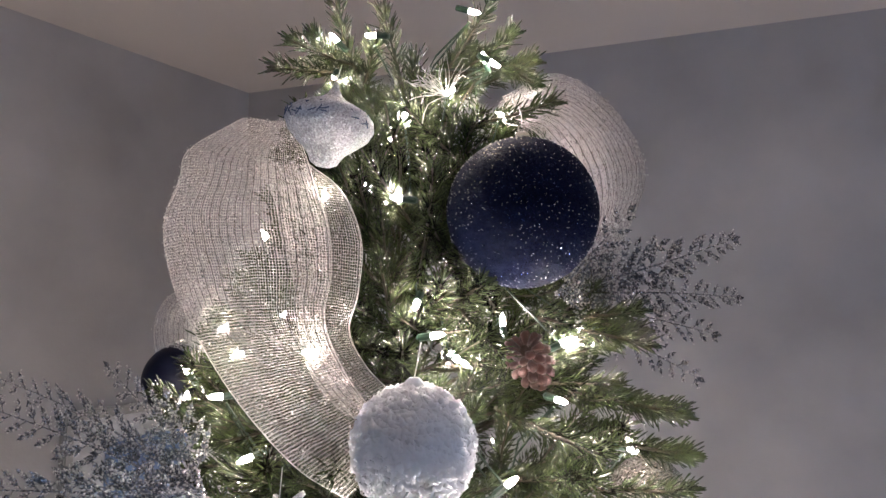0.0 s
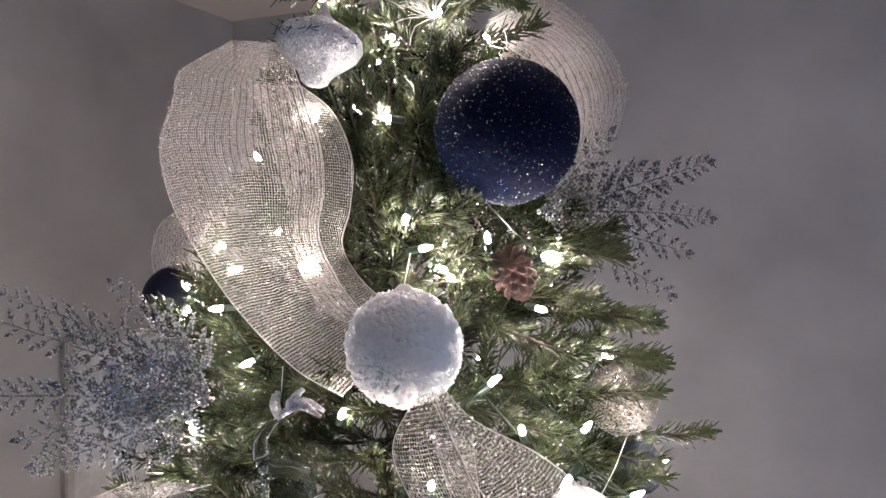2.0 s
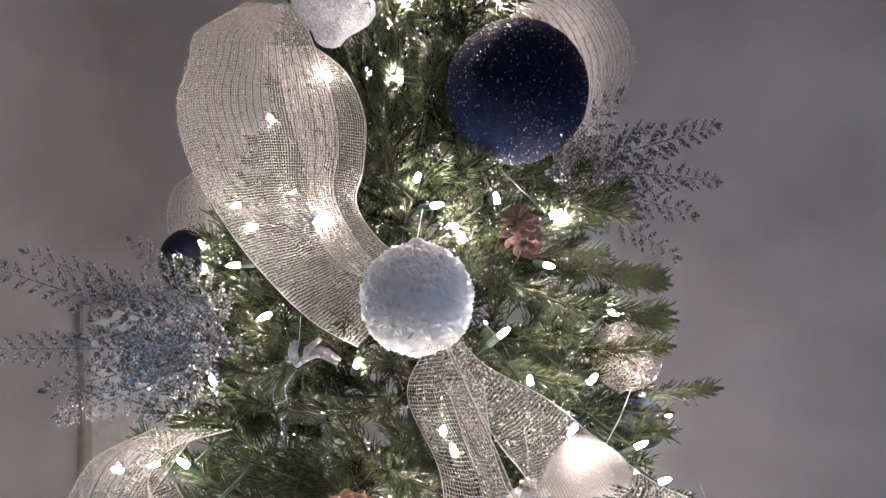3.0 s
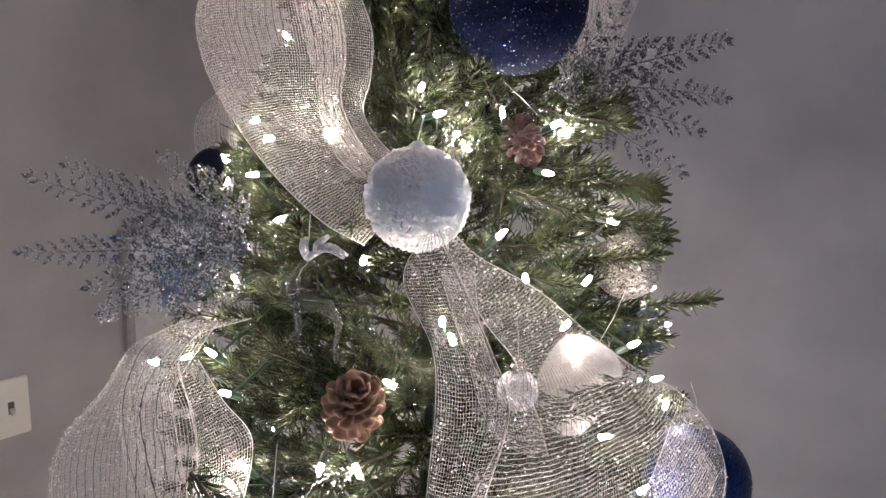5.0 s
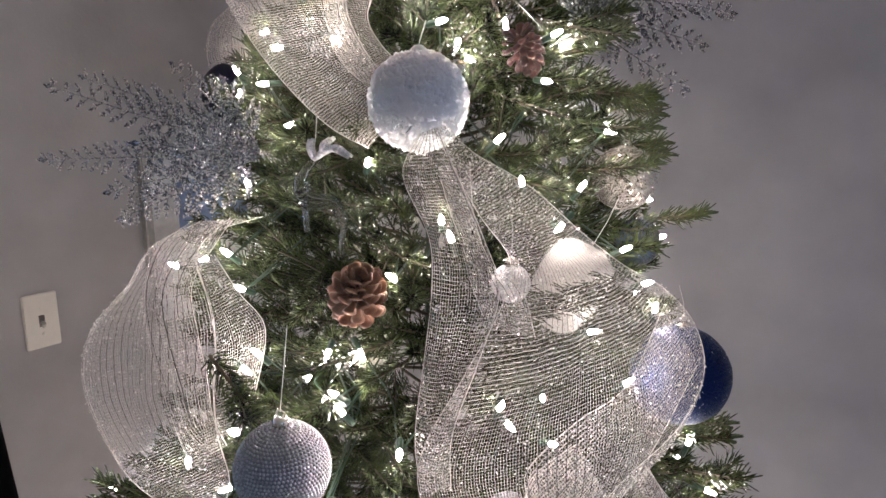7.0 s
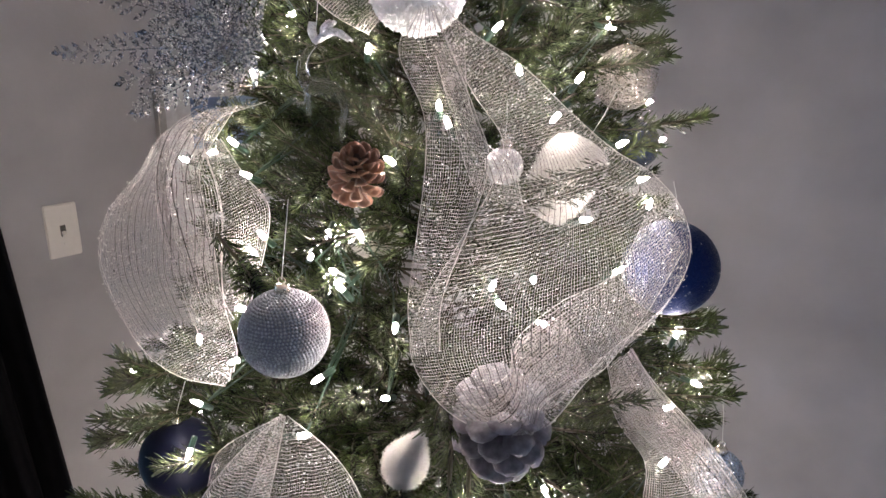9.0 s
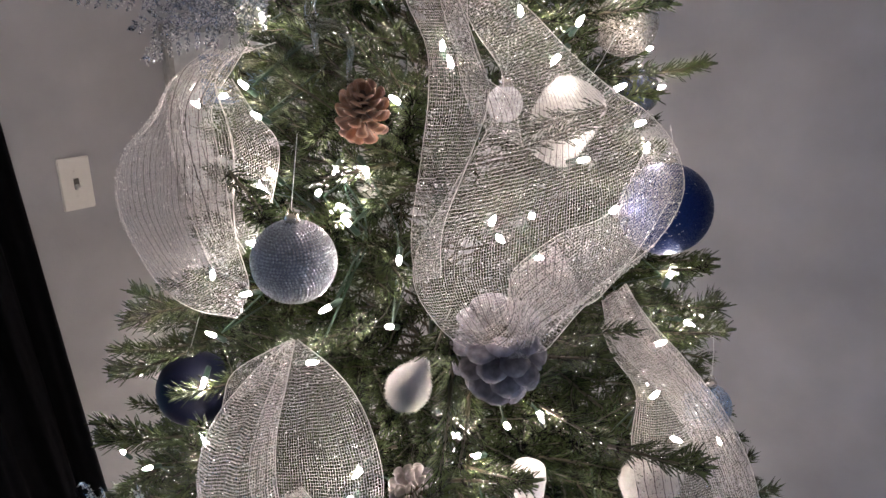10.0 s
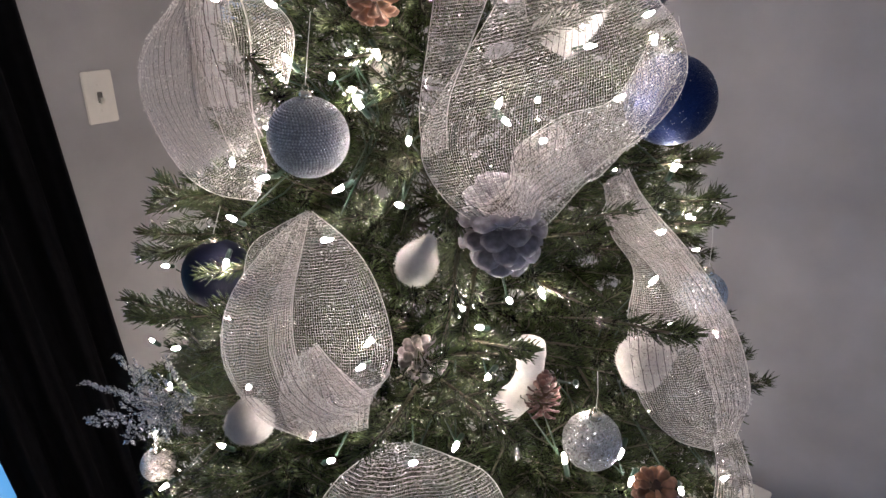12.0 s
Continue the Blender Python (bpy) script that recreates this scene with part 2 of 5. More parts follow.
def tube(bm, pts, radii, sides=6, cap=True):
    """A tapered tube along points."""
    rings = []
    for i, p in enumerate(pts):
        p = Vector(p)
        d = (Vector(pts[min(i + 1, len(pts) - 1)]) - Vector(pts[max(i - 1, 0)])).normalized()
        a = d.orthogonal().normalized()
        b = d.cross(a)
        r = float(radii[i]) if isinstance(radii, (list, tuple)) else radii
        rings.append([bm.verts.new(p + r * (math.cos(k * 2 * math.pi / sides) * a + math.sin(k * 2 * math.pi / sides) * b)) for k in range(sides)])
        if i:
            q = rings[-2]
            j0 = min(range(sides), key=lambda j: (q[0].co - rings[-1][j].co).length)
            rings[-1] = rings[-1][j0:] + rings[-1][:j0]
            for k in range(sides):
                bm.faces.new((q[k], q[(k + 1) % sides], rings[-1][(k + 1) % sides], rings[-1][k]))
    if cap:
        bm.faces.new(list(reversed(rings[0])))
        bm.faces.new(rings[-1])
    return bm


def lathe(bm, profile, sides=32, centre=(0, 0, 0)):
    """A turned body from (radius, height) pairs."""
    c = Vector(centre)
    rings = []
    for r, h in profile:
        rings.append([bm.verts.new(c + Vector((max(r, 1e-4) * math.cos(k * 2 * math.pi / sides), max(r, 1e-4) * math.sin(k * 2 * math.pi / sides), h))) for k in range(sides)])
    for q, s in zip(rings, rings[1:]):
        for k in range(sides):
            bm.faces.new((q[k], q[(k + 1) % sides], s[(k + 1) % sides], s[k]))
    bm.faces.new(list(reversed(rings[0])))
    bm.faces.new(rings[-1])
    return bm


def spline(pts, n):
    """n points along a Catmull-Rom curve through pts."""
    P = [np.array(p, float) for p in pts]
    P = [2 * P[0] - P[1]] + P + [2 * P[-1] - P[-2]]
    out = []
    m = len(P) - 3
    for i in range(n):
        s = i / (n - 1) * m
        k = min(int(s), m - 1)
        f = s - k
        a, b, c, d = P[k:k + 4]
        out.append(0.5 * (2 * b + (c - a) * f + (2 * a - 5 * b + 4 * c - d) * f * f + (3 * b - a - 3 * c + d) * f ** 3))
    return out


# ---- the room ----
CORNER = Vector((-0.540, 1.884, 0))
ALONG_L, ALONG_B = Vector((-0.527, -0.850, 0)), Vector((0.936, -0.353, 0))
IN_L, IN_B = Vector((0.850, -0.527, 0)), Vector((-0.353, -0.936, 0))
CEIL = 2.382
LEN_L, LEN_B, THICK = 5.0, 4.0, 0.12


def wall_frame(origin, along, inward):
    """Axes of a wall: x along it, y into the room, z up."""
    m = Matrix.Identity(4)
    for i, a in enumerate((along, inward, Vector((0, 0, 1)))):
        for j in range(3):
            m[j][i] = a[j]
    for j in range(3):
        m[j][3] = origin[j]
    return m


def wall(name, m, length, opening=None):
    bm = bmesh.new()
    if opening:
        a, b, z0, z1 = opening
        box(bm, -THICK, a, -THICK, 0, 0, CEIL)
        box(bm, b, length + THICK, -THICK, 0, 0, CEIL)
        box(bm, a, b, -THICK, 0, z1, CEIL)
        if z0 > 0:
            box(bm, a, b, -THICK, 0, 0, z0)
    else:
        box(bm, -THICK, length + THICK, -THICK, 0, 0, CEIL)
    ob = part(name, bm, M_WALL)
    ob.matrix_world = m
    return tagged(ob, "grey painted plaster wall", "wall", kind="structure")


F_L = wall_frame(CORNER, ALONG_L, IN_L)
F_B = wall_frame(CORNER, ALONG_B, IN_B)
F_E = wall_frame(CORNER + ALONG_B * LEN_B, ALONG_L, -IN_L)
F_S = wall_frame(CORNER + ALONG_L * LEN_L, ALONG_B, -IN_B)
WIN_L = (0.98, 2.3, 0.03, 2.05)
CURTAIN_X0, CURTAIN_X1 = 0.845, 1.19
WIN_E = (0.9, 3.2, 0.08, 2.0)
wall("wall_west", F_L, LEN_L, WIN_L)
wall("wall_north", F_B, LEN_B)
wall("wall_east", F_E, LEN_L, WIN_E)
wall("wall_south", F_S, LEN_B)
c = [CORNER, CORNER + ALONG_L * LEN_L, CORNER + ALONG_L * LEN_L + ALONG_B * LEN_B, CORNER + ALONG_B * LEN_B]


def slab(name, z0, z1, material, label):
    bm = bmesh.new()
    low = [bm.verts.new((p.x, p.y, z0)) for p in c]
    high = [bm.verts.new((p.x, p.y, z1)) for p in c]
    bm.faces.new(low)
    bm.faces.new(list(reversed(high)))
    for i in range(4):
        bm.faces.new((low[i], high[i], high[(i + 1) % 4], low[(i + 1) % 4]))
    bmesh.ops.recalc_face_normals(bm, faces=bm.faces)
    return tagged(part(name, bm, material), label, name, kind="structure")


slab("floor", -0.1, 0.0, M_FLOOR, "light brown carpeted floor")
slab("ceiling", CEIL, CEIL + 0.1, M_CEIL, "off-white painted ceiling")
for i, (m, ln) in enumerate(((F_L, LEN_L), (F_B, LEN_B))):
    bm = box(bmesh.new(), 0.02, ln - 0.02, 0.001, 0.015, 0.002, 0.11, 0.003)
    ob = part("baseboard", bm, M_TRIM)
    ob.matrix_world = m
    tagged(ob, "white painted wooden baseboard", "baseboard", kind="structure")


def window(name, m, opening):
    """A window: frame bars, a mullion and panes in the wall's opening."""
    a, b, z0, z1 = opening
    root = new(name)
    root.matrix_world = m
    tagged(root, "white framed window with dusk outside", "window", kind="structure")
    mid = (a + b) / 2
    bm = bmesh.new()
    for x0, x1, y, z in ((a, b, z0, z0 + 0.05), (a, b, z1 - 0.05, z1)):
        box(bm, x0, x1, -0.09, -0.03, y, z)
    for x in (a, mid - 0.025, b - 0.05):
        box(bm, x, x + 0.05, -0.088, -0.032, z0 + 0.05, z1 - 0.05)
    part("window_frame", bm, M_TRIM, root)
    for x0, x1 in ((a + 0.05, mid - 0.025), (mid + 0.025, b - 0.05)):
        p = part("pane", box(bmesh.new(), x0, x1, -0.063, -0.057, z0 + 0.05, z1 - 0.05), M_ICE, root)
        p.visible_shadow = False
    return root


window("window_1", F_L, WIN_L)
window("window_2", F_E, WIN_E)
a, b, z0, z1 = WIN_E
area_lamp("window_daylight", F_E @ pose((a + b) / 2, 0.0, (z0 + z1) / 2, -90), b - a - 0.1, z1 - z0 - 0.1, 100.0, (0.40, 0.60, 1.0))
a, b, z0, z1 = WIN_L
bm = box(bmesh.new(), a - 0.2, b + 0.4, -0.30, -0.29, z0 - 0.2, z1 + 0.2)
ob = part("backdrop", bm, glow("evening_blue", (0.10, 0.36, 0.75), 1.0))
ob.matrix_world = F_L
tagged(ob, "plain blue evening sky beyond the window", "backdrop", kind="structure")

# light switch
root = new("light_switch")
root.matrix_world = F_L @ pose(0.722, 0, 1.211)
tagged(root, "off-white plastic light switch plate on the grey wall", "light switch")
part("plate", box(bmesh.new(), -0.036, 0.036, 0.0005, 0.006, -0.062, 0.062, 0.0025), M_PLASTIC, root)
# the slot is a thin dark pad, its inner shade put into the colour
part("toggle_slot", box(bmesh.new(), -0.006, 0.006, 0.0062, 0.0072, -0.013, 0.013, 0.0004), mat("slot_shadow", (0.12, 0.11, 0.10), 0.6), root)
bm = box(bmesh.new(), -0.0042, 0.0042, 0.0, 0.014, -0.005, 0.005, 0.0015)
tg = part("toggle", bm, M_PLASTIC, root)
tg.matrix_local = pose(0, 0.006, -0.004, -25)
for s in (-1, 1):
    sc = part("screw", lathe(bmesh.new(), [(0.0028, 0), (0.0028, 0.0008), (0.0018, 0.0014)], 10), M_PLASTIC, root)
    sc.matrix_local = pose(0, 0.006, 0.030 * s, -90)

# picture on the wall
root = new("framed_picture")
root.matrix_world = F_L @ pose(0.27, 0, 1.34)
tagged(root, "grey framed picture with white mount and blue shapes on the wall", "picture")
bm = bmesh.new()
box(bm, 0.183, 0.203, 0.001, 0.026, -0.225, 0.225, 0.003)
box(bm, -0.203, -0.183, 0.001, 0.026, -0.225, 0.225, 0.003)
box(bm, -0.183, 0.183, 0.001, 0.025, 0.205, 0.225, 0.003)
box(bm, -0.183, 0.183, 0.001, 0.025, -0.225, -0.205, 0.003)
part("frame", bm, M_FRAME, root)
part("mount", box(bmesh.new(), -0.183, 0.183, 0.002, 0.008, -0.205, 0.205), M_MAT, root, "pale grey mount")
part("print", box(bmesh.new(), -0.105, 0.105, 0.0082, 0.0095, 0.02, 0.15), M_PIC, root, "blurred blue print")


# curtain
bm = bmesh.new()
cols = []
n = 60
for i in range(n + 1):
    x = CURTAIN_X0 + (CURTAIN_X1 - CURTAIN_X0) * i / n
    y = 0.045 + 0.022 * math.sin(i * 0.42 + 1.1 * math.sin(i * 0.09)) + 0.008 * math.sin(i * 1.1)
    cols.append([bm.verts.new((x - 0.084 + 0.077 * z + 0.004 * math.sin(z * 2.3 + i * 0.2), y * (1.0 + 0.25 * (1 - z / 2.2)), z)) for z in np.linspace(0.03, 2.2, 12)])
for p, q in zip(cols, cols[1:]):
    for k in range(11):
        bm.faces.new((p[k], q[k], q[k + 1], p[k + 1]))
bmesh.ops.solidify(bm, geom=bm.faces[:], thickness=0.002)
root = new("curtain")
root.matrix_world = F_L
tagged(root, "black opaque cloth curtain hanging in folds beside the window", "curtain")
part("cloth", bm, M_CURTAIN, root, smooth=True)
part("rod", tube(bmesh.new(), [(0.78, 0.06, 2.215), (2.5, 0.06, 2.215)], 0.012, 12), mat("rod_black", (0.02, 0.02, 0.02), 0.4, 0.8), root)
for x in (0.82, 2.44):
    part("rod_bracket", box(bmesh.new(), x - 0.01, x + 0.01, 0.0, 0.075, 2.205, 2.2265, 0.002), M_STEEL, root)


# ---- the tree ----
AXIS = Vector((-0.02, 0.90, 0))


def cone_radius(z):
    return 0.345 + (1.45 - z) * 0.33


def needle_block(p, d, s, count, rng, length=0.0215, width=0.0021, start=0.0, spread=47, fine=False):
    """Needles round a straight stem from p along d, s long: three-sided spindles, or blunt bars where fine."""
    d = d / np.linalg.norm(d)
    a = np.cross(d, [0.31, 0.22, 0.92])
    a /= np.linalg.norm(a)
    b = np.cross(d, a)
    t = start + (1 - start) * rng.random(count)
    th = rng.random(count) * 2 * np.pi
    open_ = np.radians(rng.normal(spread, 8, count))
    rad = np.cos(th)[:, None] * a + np.sin(th)[:, None] * b
    rad[:, 2] *= 0.6
    rad /= np.linalg.norm(rad, axis=1)[:, None]
    w = np.cos(open_)[:, None] * d + np.sin(open_)[:, None] * rad
    w[:, 2] += 0.10
    w /= np.linalg.norm(w, axis=1)[:, None]
    ln = length * rng.uniform(0.75, 1.15, count)
    base = p + (t * s)[:, None] * d
    low = base + w * (ln * 0.03)[:, None]
    mid = base + w * (ln * 0.30)[:, None] + rad * (ln * 0.05)[:, None]
    top = base + w * (ln * 0.90)[:, None] + d * (ln * 0.05)[:, None]
    tip = base + w * ln[:, None] + d * (ln * 0.07)[:, None]
    side = np.cross(w, rad)
    side /= np.linalg.norm(side, axis=1)[:, None]
    up = np.cross(side, w)
    if not fine:
        mid = base + w * (ln * 0.5)[:, None] + rad * (ln * 0.05)[:, None]
        V = np.stack([low, mid + side * width * 0.5, mid - side * width * 0.5, mid + up * width * 0.6, tip], 1)
        Fc = np.array([[0, 2, 1], [0, 3, 2], [0, 1, 3], [4, 1, 2], [4, 2, 3], [4, 3, 1]])[None] + np.arange(count)[:, None, None] * 5
        return V.reshape(-1, 3), Fc.reshape(-1, 3)
    V = np.stack([low, mid + side * width * 0.5, mid - side * width * 0.5, mid + up * width * 0.6, top + side * width * 0.4, top - side * width * 0.4, top + up * width * 0.5, tip], 1)
    n = np.arange(count)[:, None, None] * 8
    faces = [[0, 2, 1], [0, 3, 2], [0, 1, 3], [7, 4, 5], [7, 5, 6], [7, 6, 4]]
    for p, q in ((1, 2), (2, 3), (3, 1)):
        faces += [[p, q, q + 3], [p, q + 3, p + 3]]
    Fc = np.array(faces)[None] + n
    return V.reshape(-1, 3), Fc.reshape(-1, 3)


def stick(p, q, r0, r1):
    """A four-sided tapered stem."""
    d = (q - p) / np.linalg.norm(q - p)
    a = np.cross(d, [0.3, 0.2, 0.93])
    a /= np.linalg.norm(a)
    b = np.cross(d, a)
    V = np.array([p + r0 * a, p + r0 * b, p - r0 * a, p - r0 * b, q + r1 * a, q + r1 * b, q - r1 * a, q - r1 * b])
    Fc = np.array([[i, (i + 1) % 4, 4 + (i + 1) % 4] for i in range(4)] + [[i, 4 + (i + 1) % 4, 4 + i] for i in range(4)])
    return V, Fc


def branch_arrays(length, seed, bare=0.3, brush=False):
    """One tree branch along +x: a stem, side twigs in pairs, needles on all of them."""
    rng = np.random.default_rng(seed)
    NV, NF, SV, SF, no, so = [], [], [], [], 0, 0

    def add(needles, arr):
        nonlocal no, so
        V, Fc = arr
        if needles:
            NV.append(V), NF.append(Fc + no)
            no += len(V)
        else:
            SV.append(V), SF.append(Fc + so)
            so += len(V)

    def stem(x):
        return np.array([x, 0.012 * math.sin(x * 9 + seed), 0.06 * x * x / max(length, 0.1) + 0.006 * math.sin(x * 17 + seed * 2)])

    n = max(4, int(length / 0.035))
    xs = np.linspace(0, length, n + 1)
    for x0, x1 in zip(xs, xs[1:]):
        p, q = stem(x0), stem(x1)
        add(False, stick(p, q, 0.0028 * (1 - 0.6 * x0 / length), 0.0028 * (1 - 0.6 * x1 / length)))
        if x1 > length * bare:
            add(True, needle_block(p, q - p, np.linalg.norm(q - p), int((1250 if brush else 800) * (x1 - x0)), rng, spread=46, fine=brush))
    p, q = stem(length - 0.02), stem(length)
    add(True, needle_block(p, q - p, np.linalg.norm(q - p), 26, rng, 0.017, spread=34, fine=brush))
    x = length * bare
    side = 1
    while x < length - 0.035 and not brush:
        ln = min(0.13, 0.055 + (length - x) * 0.6) * rng.uniform(0.8, 1.12)
        ang = math.radians(rng.normal(46, 7)) * side
        tilt = math.radians(rng.normal(6, 24))
        d = np.array([math.cos(ang) * math.cos(tilt), math.sin(ang) * math.cos(tilt), math.sin(tilt)])
        p = stem(x)
        bend = p + d * ln * 0.55
        d2 = d + np.array([0.22, 0, 0.12])
        d2 /= np.linalg.norm(d2)
        e = bend + d2 * ln * 0.45
        add(False, stick(p, bend, 0.0014, 0.0011))
        add(False, stick(bend, e, 0.0011, 0.0008))
        add(True, needle_block(p, bend - p, ln * 0.55, int(980 * ln * 0.55), rng, start=0.1))
        add(True, needle_block(bend, e - bend, ln * 0.45, int(1150 * ln * 0.45), rng))
        add(True, needle_block(e - d2 * 0.012, d2, 0.012, 18, rng, 0.017, spread=32))
        side = -side
        x += rng.uniform(0.032, 0.046)
    return np.concatenate(NV), np.concatenate(NF), np.concatenate(SV), np.concatenate(SF)


def mesh_from(name, V, Fc, mats, index=None):
    me = bpy.data.meshes.new(name)
    me.vertices.add(len(V))
    me.vertices.foreach_set("co", np.ascontiguousarray(V, dtype=np.float32).ravel())
    me.loops.add(Fc.size)
    me.loops.foreach_set("vertex_index", np.ascontiguousarray(Fc, dtype=np.int32).ravel())
    me.polygons.add(len(Fc))
    me.polygons.foreach_set("loop_start", np.arange(0, Fc.size, 3, dtype=np.int32))
    me.polygons.foreach_set("loop_total", np.full(len(Fc), 3, dtype=np.int32))
    for m in mats:
        me.materials.append(m)
    if index is not None:
        me.polygons.foreach_set("material_index", np.ascontiguousarray(index, dtype=np.int32))
    me.update(calc_edges=True)
    return me


def branch_mesh(length, seed, bare=0.3, brush=False):
    nv, nf, sv, sf = branch_arrays(length, seed, bare, brush)
    V = np.concatenate([nv, sv])
    Fc = np.concatenate([nf, sf + len(nv)])
    return mesh_from("branch", V, Fc, [M_NEEDLE, M_STEM], np.concatenate([np.zeros(len(nf)), np.ones(len(sf))]))


SIZES = (0.12, 0.18, 0.26, 0.34, 0.44, 0.54)
BRANCH = {}
for i, ln in enumerate(SIZES):
    for k in range(3):
        BRANCH[i, k] = branch_mesh(ln, i * 10 + k, 0.2 if ln < 0.2 else 0.38)

tree = thing("christmas_tree", (AXIS.x, AXIS.y, 0), "green artificial christmas tree with dense short needles and warm lights", "christmas tree")
part("trunk", tube(bmesh.new(), [(0, 0, 0.02), (0, 0, 1.2), (0, 0, 1.88)], [0.016, 0.013, 0.005], 12), M_TRUNK, tree, "green metal pole")
for k in range(3):
    a = k * 2.094
    part("stand_leg", tube(bmesh.new(), [(0, 0, 0.16), (0.2 * math.cos(a), 0.2 * math.sin(a), 0.10), (0.34 * math.cos(a), 0.34 * math.sin(a), 0.012)], 0.012, 8), M_TRUNK, tree)

rng = random.Random(5)
spots = []
z = 0.42
ring = 0
while z < 2.02:
    r = max(cone_radius(z), 0.10)
    n = max(8, int(r * 2 * math.pi / 0.15))
    for k in range(n):
        ang = (k + 0.5 * (ring % 2) + rng.uniform(-0.22, 0.22)) / n * 2 * math.pi
        rise = 6 + 10 * (z - 0.42) + rng.uniform(-9, 9) + (20 if z > 1.8 else 0)
        spots.append((z + rng.uniform(-0.02, 0.02), ang, r * rng.uniform(0.78, 0.96), rise))
    z += 0.058 if z < 1.6 else 0.045
    ring += 1


def branch_pose(zz, ang, reach, rise, roll):
    """A branch whose tip ends at that reach and height."""
    e = math.radians(rise)
    size = min(range(len(SIZES)), key=lambda i: abs(SIZES[i] - min(reach, 0.54)))
    root_r = max(reach - SIZES[size] * math.cos(e), 0.0)
    m = pose(root_r * math.cos(ang), root_r * math.sin(ang), zz - SIZES[size] * math.sin(e)) @ pose(0, 0, 0, 0, 0, math.degrees(ang)) @ pose(0, 0, 0, 0, -rise) @ pose(0, 0, 0, roll)
    return size, m


front, rest = [], []
for s in spots:
    facing = math.cos(s[1] + math.pi / 2)
    (front if facing > -0.15 and s[0] > 0.55 else rest).append(s)
front.sort(key=lambda s: -math.cos(s[1] + math.pi / 2))
rest += front[270:]
front = front[:270]
for s in front:
    size, m = branch_pose(*s, rng.uniform(-25, 25))
    ob = new("branch", BRANCH[size, rng.randrange(3)])
    ob.parent = tree
    ob.matrix_local = m

# short twigs that fill the surface, pointing out of the tree
TWIG_LONG = (0.11, 0.14, 0.17, 0.20)
TWIG = [branch_mesh(ln, 70 + k, 0.02, True) for k, ln in enumerate(TWIG_LONG)]
count = 208
for i in range(count):
    f = (i + 0.5) / count
    zz = 0.62 + 1.42 * f ** 0.85 + rng.uniform(-0.03, 0.03)
    ang = math.radians(-90 + ((i * 137.508) % 204) - 102 + rng.uniform(-4, 4))
    r = max(cone_radius(zz), 0.09) * rng.uniform(0.90, 1.0)
    k = rng.randrange(4)
    ln = TWIG_LONG[k]
    yaw = math.degrees(ang) + rng.uniform(-38, 38)
    rise = rng.uniform(-12, 30) + (35 * max(0, zz - 1.75) / 0.25)
    m = pose(r * math.cos(ang), r * math.sin(ang), zz) @ pose(0, 0, 0, 0, 0, yaw) @ pose(0, 0, 0, 0, -rise) @ pose(-ln, 0, 0, rng.uniform(-40, 40))
    ob = new("twig", TWIG[k])
    ob.parent = tree
    ob.matrix_local = m

def twig_tip(tip, root):
    """A brush-like twig that ends at a given tip."""
    tip, root = Vector(tip), Vector(root)
    d = tip - root
    k = min(range(4), key=lambda i: abs(TWIG_LONG[i] - d.length))
    ob = new("twig", TWIG[k])
    ob.parent = tree
    ob.matrix_local = Matrix.Translation((-AXIS.x, -AXIS.y, 0)) @ Matrix.Translation(tip - d.normalized() * TWIG_LONG[k]) @ d.to_track_quat("X", "Z").to_matrix().to_4x4()


twig_tip((-0.129, 0.862, 2.180), (-0.090, 0.893, 2.053))
twig_tip((0.076, 0.844, 2.172), (0.016, 0.872, 2.075))
twig_tip((-0.175, 0.793, 2.046), (-0.122, 0.872, 2.067))
twig_tip((0.109, 0.815, 2.041), (0.058, 0.870, 2.096))
twig_tip((0.118, 0.739, 1.995), (0.023, 0.800, 1.982))
twig_tip((0.208, 0.759, 1.765), (0.117, 0.817, 1.781))
twig_tip((0.265, 0.828, 1.668), (0.184, 0.906, 1.691))
twig_tip((0.285, 0.852, 1.615), (0.223, 0.932, 1.618))
twig_tip((0.342, 0.840, 1.538), (0.258, 0.921, 1.510))
twig_tip((0.261, 0.780, 1.633), (0.203, 0.847, 1.625))
twig_tip((0.240, 0.746, 1.680), (0.175, 0.825, 1.691))
twig_tip((0.367, 0.673, 1.251), (0.278, 0.762, 1.228))
twig_tip((0.347, 0.709, 1.301), (0.276, 0.777, 1.273))
twig_tip((-0.371, 0.554, 1.193), (-0.326, 0.677, 1.164))
twig_tip((-0.376, 0.504, 1.106), (-0.326, 0.629, 1.021))
twig_tip((-0.383, 0.615, 1.250), (-0.335, 0.683, 1.186))
twig_tip((-0.373, 0.591, 1.235), (-0.353, 0.705, 1.188))
twig_tip((0.308, 0.476, 1.162), (0.221, 0.579, 1.123))
twig_tip((0.124, 0.381, 1.059), (0.048, 0.472, 1.039))
twig_tip((-0.029, 0.339, 1.062), (-0.009, 0.475, 1.063))
twig_tip((0.034, 0.475, 1.270), (0.038, 0.593, 1.304))
twig_tip((-0.300, 0.548, 1.150), (-0.235, 0.597, 1.149))
twig_tip((-0.398, 0.532, 1.091), (-0.302, 0.594, 1.054))
twig_tip((-0.400, 0.580, 1.159), (-0.334, 0.647, 1.146))
twig_tip((-0.368, 0.591, 1.233), (-0.286, 0.665, 1.225))
twig_tip((0.180, 0.596, 1.491), (0.120, 0.632, 1.459))
twig_tip((0.172, 0.540, 1.246), (0.098, 0.590, 1.233))
twig_tip((-0.141, 0.503, 1.382), (-0.241, 0.650, 1.396))
